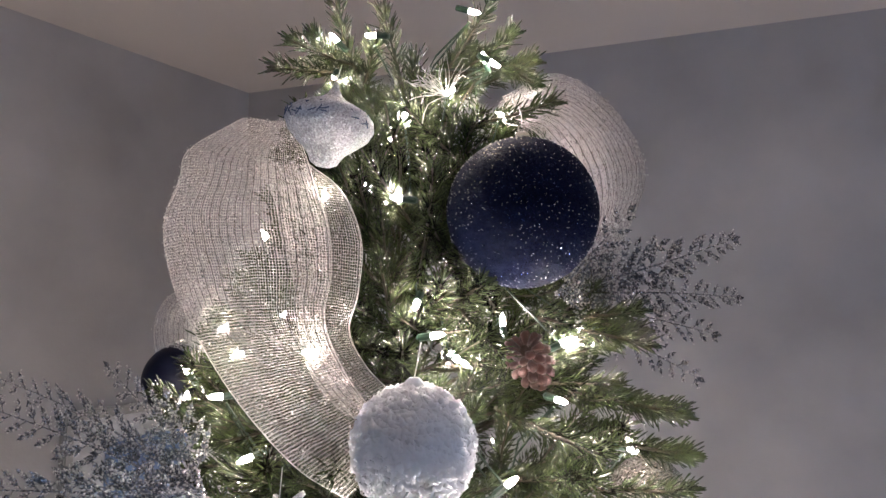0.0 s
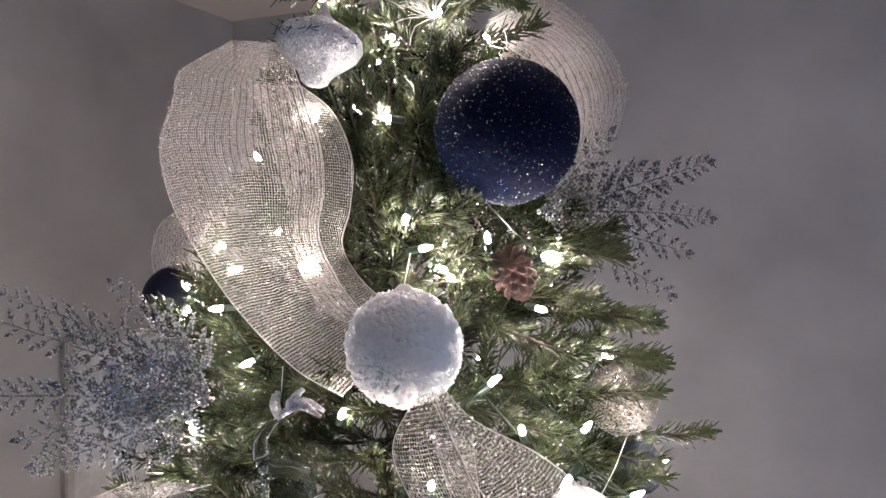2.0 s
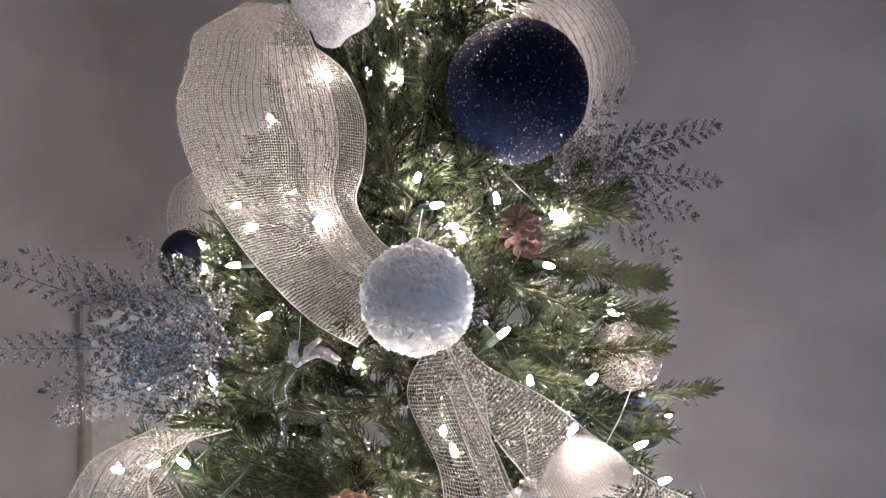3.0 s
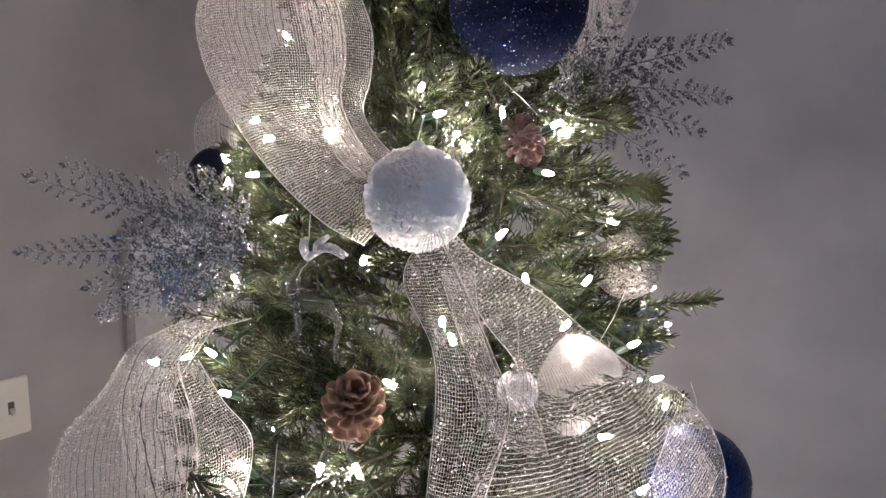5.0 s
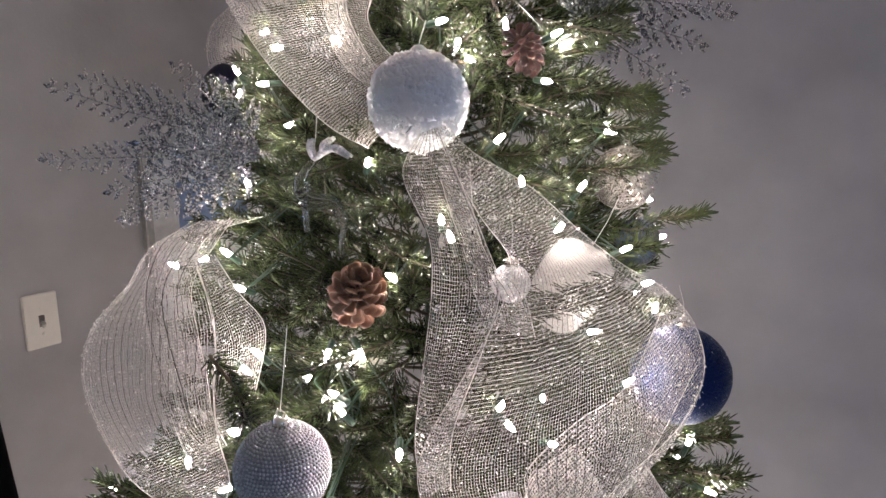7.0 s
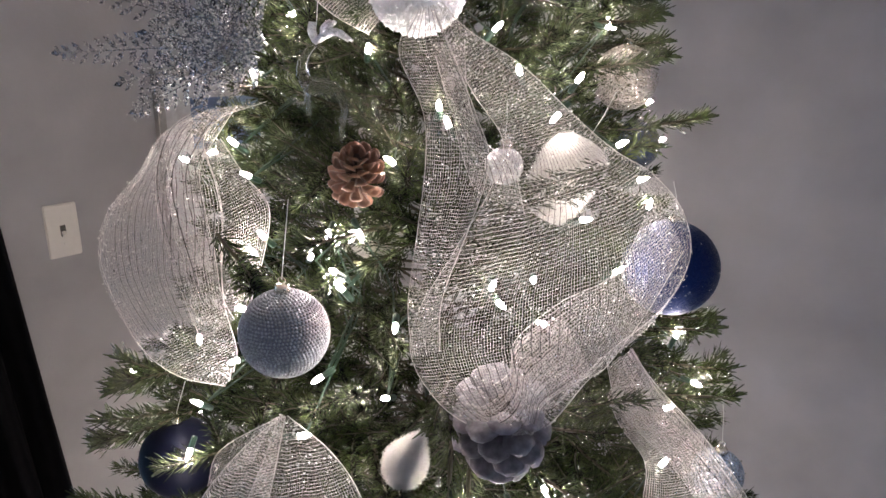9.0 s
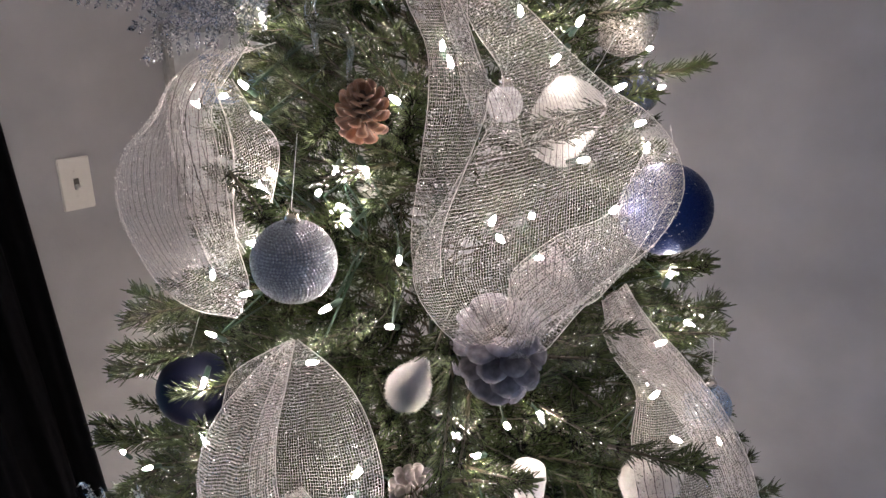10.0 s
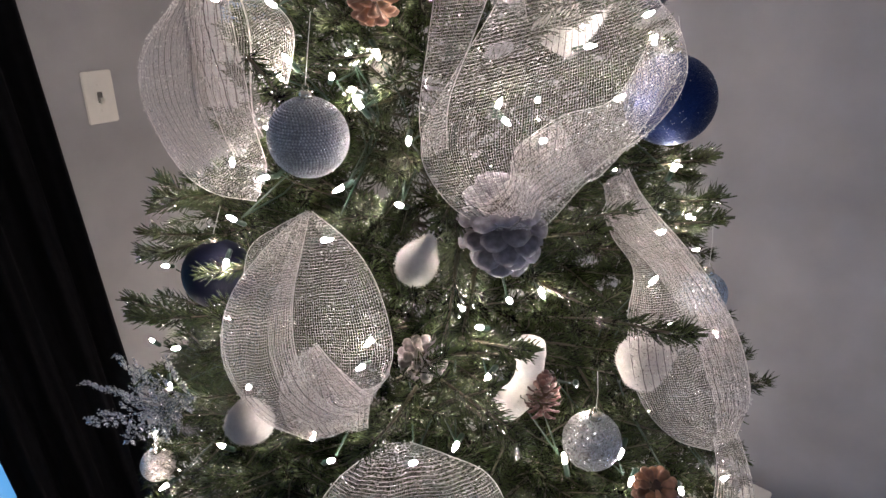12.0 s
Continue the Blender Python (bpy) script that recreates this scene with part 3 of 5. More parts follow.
twig_tip((0.132, 0.457, 1.125), (0.051, 0.495, 1.089))
twig_tip((0.201, 0.714, 1.753), (0.100, 0.772, 1.776))
twig_tip((0.235, 0.726, 1.687), (0.136, 0.783, 1.698))
twig_tip((0.247, 0.736, 1.611), (0.167, 0.789, 1.596))
twig_tip((0.140, 0.656, 1.663), (0.067, 0.716, 1.686))
twig_tip((0.011, 0.744, 1.929), (-0.038, 0.812, 1.836))
twig_tip((-0.037, 0.783, 1.931), (-0.092, 0.820, 1.970))
twig_tip((-0.071, 0.846, 2.141), (-0.046, 0.874, 2.047))
twig_tip((-0.001, 0.781, 1.967), (0.049, 0.834, 2.048))
twig_tip((0.109, 0.813, 2.067), (0.037, 0.853, 2.068))
twig_tip((-0.162, 0.810, 2.081), (-0.101, 0.871, 2.074))
twig_tip((0.124, 0.441, 1.140), (0.035, 0.502, 1.108))
twig_tip((0.096, 0.419, 1.101), (0.022, 0.464, 1.029))
twig_tip((0.051, 0.423, 1.173), (0.055, 0.545, 1.196))
twig_tip((0.020, 0.471, 1.277), (0.033, 0.574, 1.312))
twig_tip((0.088, 0.600, 1.478), (0.178, 0.625, 1.500))
twig_tip((-0.295, 0.800, 1.695), (-0.238, 0.840, 1.669))
twig_tip((-0.263, 0.800, 1.728), (-0.229, 0.840, 1.678))
twig_tip((-0.273, 0.780, 1.672), (-0.222, 0.820, 1.654))
twig_tip((-0.259, 0.820, 1.754), (-0.236, 0.860, 1.694))
twig_tip((-0.217, 0.740, 1.656), (-0.173, 0.780, 1.659))
twig_tip((-0.232, 0.740, 1.634), (-0.184, 0.780, 1.630))
twig_tip((-0.170, 0.700, 1.634), (-0.129, 0.740, 1.651))
twig_tip((0.059, 0.700, 1.742), (0.023, 0.740, 1.782))
twig_tip((0.195, 0.740, 1.761), (0.141, 0.780, 1.753))
twig_tip((0.203, 0.750, 1.783), (0.149, 0.790, 1.776))
twig_tip((0.227, 0.720, 1.689), (0.188, 0.760, 1.693))
twig_tip((0.230, 0.700, 1.654), (0.187, 0.740, 1.653))
twig_tip((-0.064, 0.710, 1.922), (-0.034, 0.750, 1.878))
twig_tip((-0.007, 0.700, 1.920), (-0.013, 0.740, 1.860))
twig_tip((-0.019, 0.700, 1.814), (-0.008, 0.740, 1.880))
twig_tip((-0.148, 0.830, 2.099), (-0.114, 0.870, 2.059))
twig_tip((-0.074, 0.820, 2.096), (-0.095, 0.860, 2.046))
twig_tip((0.103, 0.820, 2.066), (0.057, 0.860, 2.057))
twig_tip((0.088, 0.830, 2.107), (0.037, 0.870, 2.081))
twig_tip((-0.396, 0.580, 1.152), (-0.311, 0.630, 1.167))
twig_tip((-0.394, 0.530, 1.086), (-0.299, 0.580, 1.067))
twig_tip((-0.384, 0.600, 1.216), (-0.312, 0.650, 1.228))
twig_tip((-0.246, 0.460, 1.146), (-0.194, 0.510, 1.085))
twig_tip((0.043, 0.400, 1.152), (-0.024, 0.450, 1.071))
twig_tip((0.120, 0.400, 1.058), (0.044, 0.450, 1.071))
twig_tip((0.032, 0.430, 1.160), (0.036, 0.480, 1.218))
twig_tip((0.194, 0.460, 1.188), (0.145, 0.510, 1.184))
twig_tip((0.296, 0.440, 1.176), (0.211, 0.490, 1.158))
twig_tip((0.354, 0.620, 1.242), (0.284, 0.670, 1.208))
twig_tip((0.334, 0.660, 1.308), (0.279, 0.710, 1.282))
twig_tip((-0.149, 0.500, 1.382), (-0.206, 0.550, 1.413))
twig_tip((-0.118, 0.530, 1.433), (-0.068, 0.580, 1.434))
twig_tip((0.188, 0.470, 1.276), (0.134, 0.520, 1.244))

# the bushy crown: shoots that lean up and out round the top of the pole
for i in range(46):
    a = math.radians(i * 137.508)
    zz = 1.96 + 0.16 * ((i * 0.618) % 1.0)
    reach = (0.165 - 0.55 * (zz - 1.96)) * rng.uniform(0.75, 1.0)
    tip = Vector((AXIS.x + reach * math.cos(a), AXIS.y + reach * math.sin(a), zz))
    twig_tip(tip, tip - Vector((math.cos(a) * 0.75, math.sin(a) * 0.75, rng.uniform(0.35, 0.9))).normalized() * rng.choice(TWIG_LONG[:3]))

# the far side and the lowest rows, joined
back = {}
VV, FF, II, o = [], [], [], 0
for s in rest[::2]:
    size, m = branch_pose(*s, rng.uniform(-25, 25))
    k = rng.randrange(3)
    if (size, k) not in back:
        src = BRANCH[size, k]
        co = np.empty(len(src.vertices) * 3, np.float32)
        src.vertices.foreach_get("co", co)
        ix = np.empty(len(src.loops), np.int32)
        src.loops.foreach_get("vertex_index", ix)
        mi = np.empty(len(src.polygons), np.int32)
        src.polygons.foreach_get("material_index", mi)
        ix = ix.reshape(-1, 3)
        keep = (np.arange(len(ix)) // 6 % 2 == 0) | (mi == 1)
        back[size, k] = co.reshape(-1, 3), ix[keep], mi[keep]
    co, ix, mi = back[size, k]
    mm = np.array(m)
    VV.append(co @ mm[:3, :3].T + mm[:3, 3]), FF.append(ix + o), II.append(mi)
    o += len(co)
ob = new("back_foliage", mesh_from("back_foliage", np.concatenate(VV), np.concatenate(FF), [M_NEEDLE, M_STEM], np.concatenate(II)))
ob.parent = tree
tagged(ob, kind="stuff")


# ---- string lights ----
def light_bulb_meshes():
    bm = lathe(bmesh.new(), [(0.0016, 0.0), (0.0026, 0.002), (0.0027, 0.008), (0.0020, 0.0115), (0.0007, 0.0145)], 8)
    g = bpy.data.meshes.new("bulb")
    bm.to_mesh(g)
    bm.free()
    g.materials.append(M_BULB)
    for p in g.polygons:
        p.use_smooth = True
    bm = lathe(bmesh.new(), [(0.0026, -0.014), (0.0036, -0.012), (0.0036, 0.0012), (0.0026, 0.0018)], 8)
    s = bpy.data.meshes.new("socket")
    bm.to_mesh(s)
    bm.free()
    s.materials.append(M_SOCKET)
    return g, s


G_BULB, G_SOCKET = light_bulb_meshes()


def string_lights(placed, seed, hidden=0):
    """One string: bulbs in their sockets, and wire between neighbours. hidden: unseen bulbs added on the far side to
    light the walls.
    """
    rng = random.Random(seed)
    spots = []
    for p in placed:
        if all((Vector(p) - q).length > 0.013 for q in spots):
            spots.append(Vector(p))
    z0, z1 = min(p.z for p in spots), max(p.z for p in spots)
    for i in range(hidden):
        zz = z0 + (z1 - z0) * (i + 0.5) / hidden
        a = math.radians(-10 + (i * 77.0) % 200)
        r = cone_radius(zz) * rng.uniform(0.8, 0.98)
        spots.append(Vector((AXIS.x + r * math.cos(a), AXIS.y + r * math.sin(a), zz)))
    base = Vector((AXIS.x, AXIS.y, z0))
    lights = thing("string_lights", base, "string of small lit white bulbs wound through the tree", "string lights", "strings of lights on the tree")
    for p in spots:
        out = Vector((p.x - AXIS.x, p.y - AXIS.y, 0)).normalized()
        d = (out * rng.uniform(0.3, 1.0) + Vector((rng.uniform(-0.8, 0.8), rng.uniform(-0.8, 0.8), rng.uniform(-0.5, 0.9)))).normalized()
        b = new("bulb", G_BULB)
        b.parent = lights
        b.matrix_local = Matrix.Translation(p - base) @ d.to_track_quat("Z", "Y").to_matrix().to_4x4() @ Matrix.Translation((0, 0, -0.005))
        s = new("socket", G_SOCKET)
        s.parent = b
    order = sorted(spots, key=lambda p: math.atan2(p.y - AXIS.y, p.x - AXIS.x))
    for p, q in zip(order, order[1:]):
        p, q = p - base, q - base
        if (p - q).length < 0.3:
            m = (p + q) / 2
            inner = m - Vector((m.x, m.y, 0)).normalized() * 0.09 - Vector((0, 0, 0.01))
            part("wire", tube(bmesh.new(), spline([p * 0.97, inner, q * 0.97], 7), 0.0012, 4), M_WIRE, lights)
    return lights


string_lights([
    (0.045, 0.816, 2.127), (-0.112, 0.829, 2.099), (-0.064, 0.789, 2.087), (0.059, 0.801, 2.065),
    (0.067, 0.793, 2.058), (-0.107, 0.799, 2.045), (-0.101, 0.794, 2.040), (0.023, 0.796, 2.029),
    (0.017, 0.761, 2.013), (0.076, 0.786, 1.997), (-0.026, 0.747, 1.985), (-0.045, 0.800, 1.972),
    # next bulb is unseen: added behind the navy ball to light the net arch
    (0.143, 0.833, 1.948), (-0.072, 0.824, 1.926), (-0.104, 0.740, 1.900), (-0.028, 0.717, 1.895),
    (-0.181, 0.808, 1.866), (-0.009, 0.775, 1.800), (-0.009, 0.684, 1.794), (-0.152, 0.776, 1.780),
    (0.078, 0.797, 1.775), (-0.214, 0.786, 1.768), (0.008, 0.676, 1.766), (0.181, 0.799, 1.764),
    (0.131, 0.728, 1.758), (0.146, 0.780, 1.752), (-0.106, 0.686, 1.749), (0.027, 0.673, 1.746),
    (0.022, 0.739, 1.745),
], 1, 0)
string_lights([
    (-0.182, 0.732, 1.744), (0.036, 0.761, 1.734), (-0.264, 0.813, 1.720), (0.121, 0.700, 1.707),
    (-0.201, 0.733, 1.704), (-0.265, 0.816, 1.690), (-0.154, 0.676, 1.659), (0.200, 0.755, 1.652),
    (0.201, 0.754, 1.649), (0.071, 0.651, 1.646), (0.072, 0.651, 1.644), (-0.062, 0.630, 1.622),
    (0.097, 0.646, 1.603), (0.163, 0.685, 1.594), (-0.213, 0.693, 1.591), (0.016, 0.611, 1.567),
    (0.266, 0.831, 1.563), (0.140, 0.653, 1.557), (0.026, 0.607, 1.550), (0.218, 0.707, 1.521),
    (0.224, 0.710, 1.514), (-0.236, 0.678, 1.512), (-0.030, 0.591, 1.511), (-0.237, 0.680, 1.511),
    (-0.286, 0.730, 1.493), (-0.208, 0.642, 1.481), (-0.345, 0.770, 1.477), (0.249, 0.724, 1.477),
    (-0.339, 0.755, 1.476),
], 2, 4)
string_lights([
    (0.175, 0.633, 1.447), (0.263, 0.727, 1.445), (-0.061, 0.569, 1.439), (-0.095, 0.574, 1.436),
    (-0.177, 0.600, 1.422), (-0.115, 0.571, 1.410), (-0.194, 0.602, 1.404), (-0.085, 0.559, 1.398),
    (0.122, 0.582, 1.393), (0.122, 0.581, 1.391), (0.079, 0.565, 1.389), (0.217, 0.641, 1.387),
    (-0.078, 0.553, 1.383), (0.088, 0.562, 1.372), (-0.018, 0.537, 1.350), (0.132, 0.570, 1.349),
    (-0.199, 0.581, 1.341), (-0.097, 0.526, 1.291), (0.308, 0.701, 1.288), (-0.268, 0.608, 1.288),
    (-0.204, 0.563, 1.285), (-0.024, 0.514, 1.280), (-0.114, 0.509, 1.231), (-0.258, 0.572, 1.222),
    (0.290, 0.638, 1.220), (0.342, 0.714, 1.216), (0.144, 0.516, 1.184), (0.108, 0.500, 1.177),
    (-0.427, 0.718, 1.176),
], 3, 10)
string_lights([
    (0.054, 0.484, 1.170), (0.056, 0.484, 1.169), (-0.267, 0.556, 1.166), (0.285, 0.606, 1.165),
    (0.077, 0.482, 1.148), (-0.050, 0.464, 1.126), (0.319, 0.612, 1.102), (-0.256, 0.522, 1.101),
    (-0.059, 0.455, 1.095), (0.091, 0.467, 1.093), (-0.454, 0.709, 1.071), (0.195, 0.499, 1.071),
    (0.410, 0.718, 1.036), (-0.215, 0.475, 1.032), (0.059, 0.433, 1.014), (-0.116, 0.433, 1.004),
    (-0.377, 0.583, 1.003), (0.009, 0.420, 0.991), (0.189, 0.464, 0.983), (-0.092, 0.420, 0.979),
    (0.261, 0.502, 0.974), (-0.390, 0.569, 0.944), (-0.254, 0.461, 0.942), (-0.487, 0.688, 0.937),
    (0.279, 0.499, 0.933), (0.356, 0.545, 0.884), (-0.426, 0.564, 0.853), (0.439, 0.631, 0.836),
    (-0.378, 0.498, 0.817),
], 4, 12)

# unseen low string all round, added to brighten the lower walls
string_lights([(AXIS.x + 0.62 * math.cos(a), AXIS.y + 0.62 * math.sin(a), 0.42 + 0.12 * math.sin(a * 5)) for a in np.linspace(0, 6.1, 40)], 9)


# ---- ornaments ----
def hook(root, top, length=0.05):
    """A cap with its ring, and a thread up into the branches."""
    cap = part("cap", lathe(bmesh.new(), [(0.0075, top - 0.002), (0.0075, top + 0.005), (0.0055, top + 0.007), (0.002, top + 0.008)], 14), M_CAP, root, "silver metal cap", True)
    ring = [(0.0035 * math.cos(a), 0, top + 0.0105 + 0.0035 * math.sin(a)) for a in np.linspace(0, 2 * math.pi, 11)]
    part("ring", tube(bmesh.new(), ring, 0.0006, 5, False), M_CAP, cap)
    part("thread", tube(bmesh.new(), [(0, 0, top + 0.012), (0.001, 0.012, top + 0.012 + length * 0.5), (0.0, 0.03, top + 0.012 + length)], 0.0004, 4), M_STRING, root)


def sphere(r, seg=48, rings=28):
    bm = bmesh.new()
    bmesh.ops.create_uvsphere(bm, u_segments=seg, v_segments=rings, radius=r)
    return bm


def flakes(owner, V, count, rg, small, large, loose=0.0012):
    """Loose glitter flakes that lie on a part, each tilted its own way."""
    TV, TF = [], []
    for k in range(count):
        p0 = V[rg.integers(len(V))] + rg.normal(0, 1, 3) * loose
        e1 = rg.normal(0, 1, 3)
        e1 /= np.linalg.norm(e1)
        e2 = np.cross(e1, rg.normal(0, 1, 3))
        e2 /= np.linalg.norm(e2)
        s = rg.uniform(small, large)
        o = len(TV)
        TV += [p0 + s * e1 + s * e2, p0 - s * e1 + s * e2, p0 - s * e1 - s * e2, p0 + s * e1 - s * e2, p0 + np.cross(e1, e2) * s * 0.3]
        TF += [[o, o + 1, o + 4], [o + 1, o + 2, o + 4], [o + 2, o + 3, o + 4], [o + 3, o, o + 4], [o, o + 2, o + 1], [o, o + 3, o + 2]]
    ob = new("tinsel", mesh_from("tinsel", np.array(TV), np.array(TF), [M_TINSEL]))
    ob.parent = owner
    return tagged(ob, kind="stuff")


def ball(at, r, material, label, thread=0.03, turn=(0, 0, 0), bumpy=0.0, sparkle=0):
    root = thing("bauble", at, label, "bauble", turn=turn)
    bm = sphere(r)
    if bumpy:
        for v in bm.verts:
            v.co *= 1 + bumpy * noise.noise(v.co * 300)
    body = part("body", bm, material, root, smooth=True)
    if sparkle:
        rg = np.random.default_rng(7)
        n = rg.normal(0, 1, (sparkle, 3))
        flakes(body, n / np.linalg.norm(n, axis=1)[:, None] * r, sparkle, rg, 0.0003, 0.00055, 0.0)
    hook(root, r * 0.985, thread)
    return root


def snow_ball(at, r):
    """A ball crusted with small angular flakes of snow."""
    root = thing("snow_bauble", at, "white snowball ornament crusted with rough frosty flakes", "bauble")
    part("body", sphere(r * 0.95, 40, 24), M_SNOW, root, smooth=True)
    rg = np.random.default_rng(3)
    V, Fc, o = [], [], 0
    for i in range(2600):
        zc = 1 - 2 * (i + 0.5) / 2600
        a = i * 2.399963
        n = np.array([math.sqrt(1 - zc * zc) * math.cos(a), math.sqrt(1 - zc * zc) * math.sin(a), zc])
        n = n + rg.normal(0, 0.03, 3)
        n /= np.linalg.norm(n)
        t1 = np.cross(n, rg.normal(0, 1, 3))
        t1 /= np.linalg.norm(t1)
        t2 = np.cross(n, t1)
        s = rg.uniform(0.0025, 0.0062)
        h = rg.uniform(0.1, 0.62) * s
        c0 = n * r * 0.945
        V += [c0 + s * t1, c0 - s * 0.6 * t1 + s * 0.8 * t2, c0 - s * 0.5 * t1 - s * 0.9 * t2, c0 + n * (h + 0.0015) + (t1 * rg.normal(0, 0.5) + t2 * rg.normal(0, 0.5)) * s, c0 + n * h + (t1 - t2) * s * 0.5]
        Fc += [[o, o + 1, o + 3], [o + 1, o + 2, o + 3], [o + 2, o + 4, o + 3], [o + 4, o, o + 3], [o + 2, o, o + 4]]
        o += 5
    ob = new("snow_crust", mesh_from("snow_crust", np.array(V), np.array(Fc), [M_SNOW]))
    ob.parent = root
    tagged(ob, kind="stuff")
    bm = lathe(bmesh.new(), [(0.010, r * 0.93), (0.008, r * 1.0), (0.004, r * 1.08)], 12)
    part("cap", bm, M_SNOW, root)
    part("thread", tube(bmesh.new(), [(0, 0, r * 1.06), (0.002, 0.01, r * 1.3), (0.004, 0.03, r * 1.6)], 0.0005, 4), M_STRING, root)
    return root


def finial(at, r, turn=(0, 0, 0)):
    """An onion-shaped drop with a drawn-out top, frosted, with blue glass rods stuck on."""
    root = thing("finial_bauble", at, "frosted white onion-shaped ornament with small blue rods", "bauble", turn=turn)
    prof = [(0.02, -0.95), (0.18, -0.93), (0.30, -0.86), (0.36, -0.74), (0.46, -0.60), (0.68, -0.42), (0.90, -0.22), (1.0, 0.0), (0.96, 0.2), (0.80, 0.36), (0.55, 0.48), (0.32, 0.58), (0.17, 0.70), (0.09, 0.86), (0.05, 1.0)]
    part("body", lathe(bmesh.new(), [(a * r, b * r) for a, b in prof], 40), M_FROST, root, smooth=True)
    rg = random.Random(4)
    for k in range(26):
        a, h = rg.uniform(-2.9, -0.2), rg.uniform(0.0, 0.3)
        rr = r * (1.0 - 0.45 * max(h - 0.1, 0) * 2.0)
        p = Vector((rr * math.cos(a), rr * math.sin(a), h * r))
        t = Vector((-math.sin(a), math.cos(a), rg.uniform(-1.5, 1.5))).normalized() * rg.uniform(0.003, 0.006)
        part("rod", tube(bmesh.new(), [p - t, p + t], 0.0005, 5), M_RODS, root)
    part("thread", tube(bmesh.new(), [(0, 0, r), (0, 0.01, r * 1.5)], 0.0004, 4), M_STRING, root)
    return root


M_RODS = mat("blue_rods", (0.12, 0.18, 0.34), 0.2, 0.5)


def beaded_ball(at, r):
    """A ball wound with rows of small beads."""
    root = thing("beaded_bauble", at, "silver blue ball covered with rows of tiny beads", "bauble")
    part("body", sphere(r * 0.965), mat("bead_ground", (0.16, 0.17, 0.20), 0.4, 0.3), root, smooth=True)
    bm = bmesh.new()
    bmesh.ops.create_icosphere(bm, subdivisions=1, radius=1.0)
    iv = np.array([v.co[:] for v in bm.verts])
    fc = np.array([[v.index for v in f.verts] for f in bm.faces])
    bm.free()
    V, Fc, o = [], [], 0
    rows = 40
    for i in range(1, rows):
        th = math.pi * i / rows
        n = max(4, int(2 * math.pi * math.sin(th) * r / 0.0036))
        for k in range(n):
            a = (k + 0.5 * (i % 2)) / n * 2 * math.pi
            c0 = r * 0.965 * np.array([math.sin(th) * math.cos(a), math.sin(th) * math.sin(a), math.cos(th)])
            V.append(iv * 0.00175 + c0)
            Fc.append(fc + o)
            o += len(iv)
    ob = new("bead_layer", mesh_from("bead_layer", np.concatenate(V), np.concatenate(Fc), [M_BEAD]))
    for p in ob.data.polygons:
        p.use_smooth = True
    ob.parent = root
    tagged(ob, kind="stuff")
    hook(root, r * 0.98, 0.07)
    return root


def scale_mesh(length, width, material):
    """One scale of a cone: a thick spoon along +x with a rounded lip turned up."""
    bm = bmesh.new()
    rows = []
    for s, w, th, z in ((0.0, 0.25, 0.12, 0.0), (0.45, 0.62, 0.12, 0.02), (0.75, 0.98, 0.16, 0.10), (0.92, 0.85, 0.20, 0.20), (1.0, 0.45, 0.14, 0.27)):
        ring = []
        for y, zz in ((-1, 0.25), (-0.5, 0.0), (0.5, 0.0), (1, 0.25), (0.5, 1.0), (-0.5, 1.0)):
            ring.append(bm.verts.new((s * length, y * w * width * 0.5, (z + zz * th) * length)))
        rows.append(ring)
    for p, q in zip(rows, rows[1:]):
        for k in range(6):
            bm.faces.new((p[k], p[(k + 1) % 6], q[(k + 1) % 6], q[k]))
    bm.faces.new(list(reversed(rows[0])))
    bm.faces.new(rows[-1])
    bmesh.ops.recalc_face_normals(bm, faces=bm.faces)
    me = bpy.data.meshes.new("scale")
    bm.to_mesh(me)
    bm.free()
    me.materials.append(material)
    for p in me.polygons:
        p.use_smooth = True
    return me


def pine_cone(at, size, material, label, turn=(0, 0, 0), count=58, squat=1.0, broad=0.24):
    """A cone with spiral scales round a core; its base is up, its tip down the local -z."""
    root = thing("pine_cone", at, label, "pine cone", turn=turn)
    h = size * 1.1 * squat
    part("core", lathe(bmesh.new(), [(0.05 * size, -h * 0.5), (0.16 * size, -h * 0.3), (0.2 * size, 0), (0.16 * size, h * 0.35), (0.06 * size, h * 0.45)], 12), M_CONE_TIP, root)
    meshes = [scale_mesh(size * ln, size * broad, material) for ln in (0.26, 0.34, 0.40)]
    for i in range(count):
        f = (i + 0.5) / count
        z = h * (0.42 - 0.86 * f)
        wide = math.sin(math.pi * min(1, 0.22 + 0.72 * f)) ** 0.7
        ob = new("scale", meshes[0 if wide < 0.6 else 1 if wide < 0.88 else 2])
        ob.parent = root
        lift = 48 - 100 * f + 13 * math.sin(i * 2.3)
        ob.matrix_local = Matrix.Translation((0, 0, z)) @ pose(0, 0, 0, 0, 0, i * 137.5) @ pose(size * 0.10 * wide, 0, 0, 0, -lift) @ pose(0, 0, 0, 180)
    return root


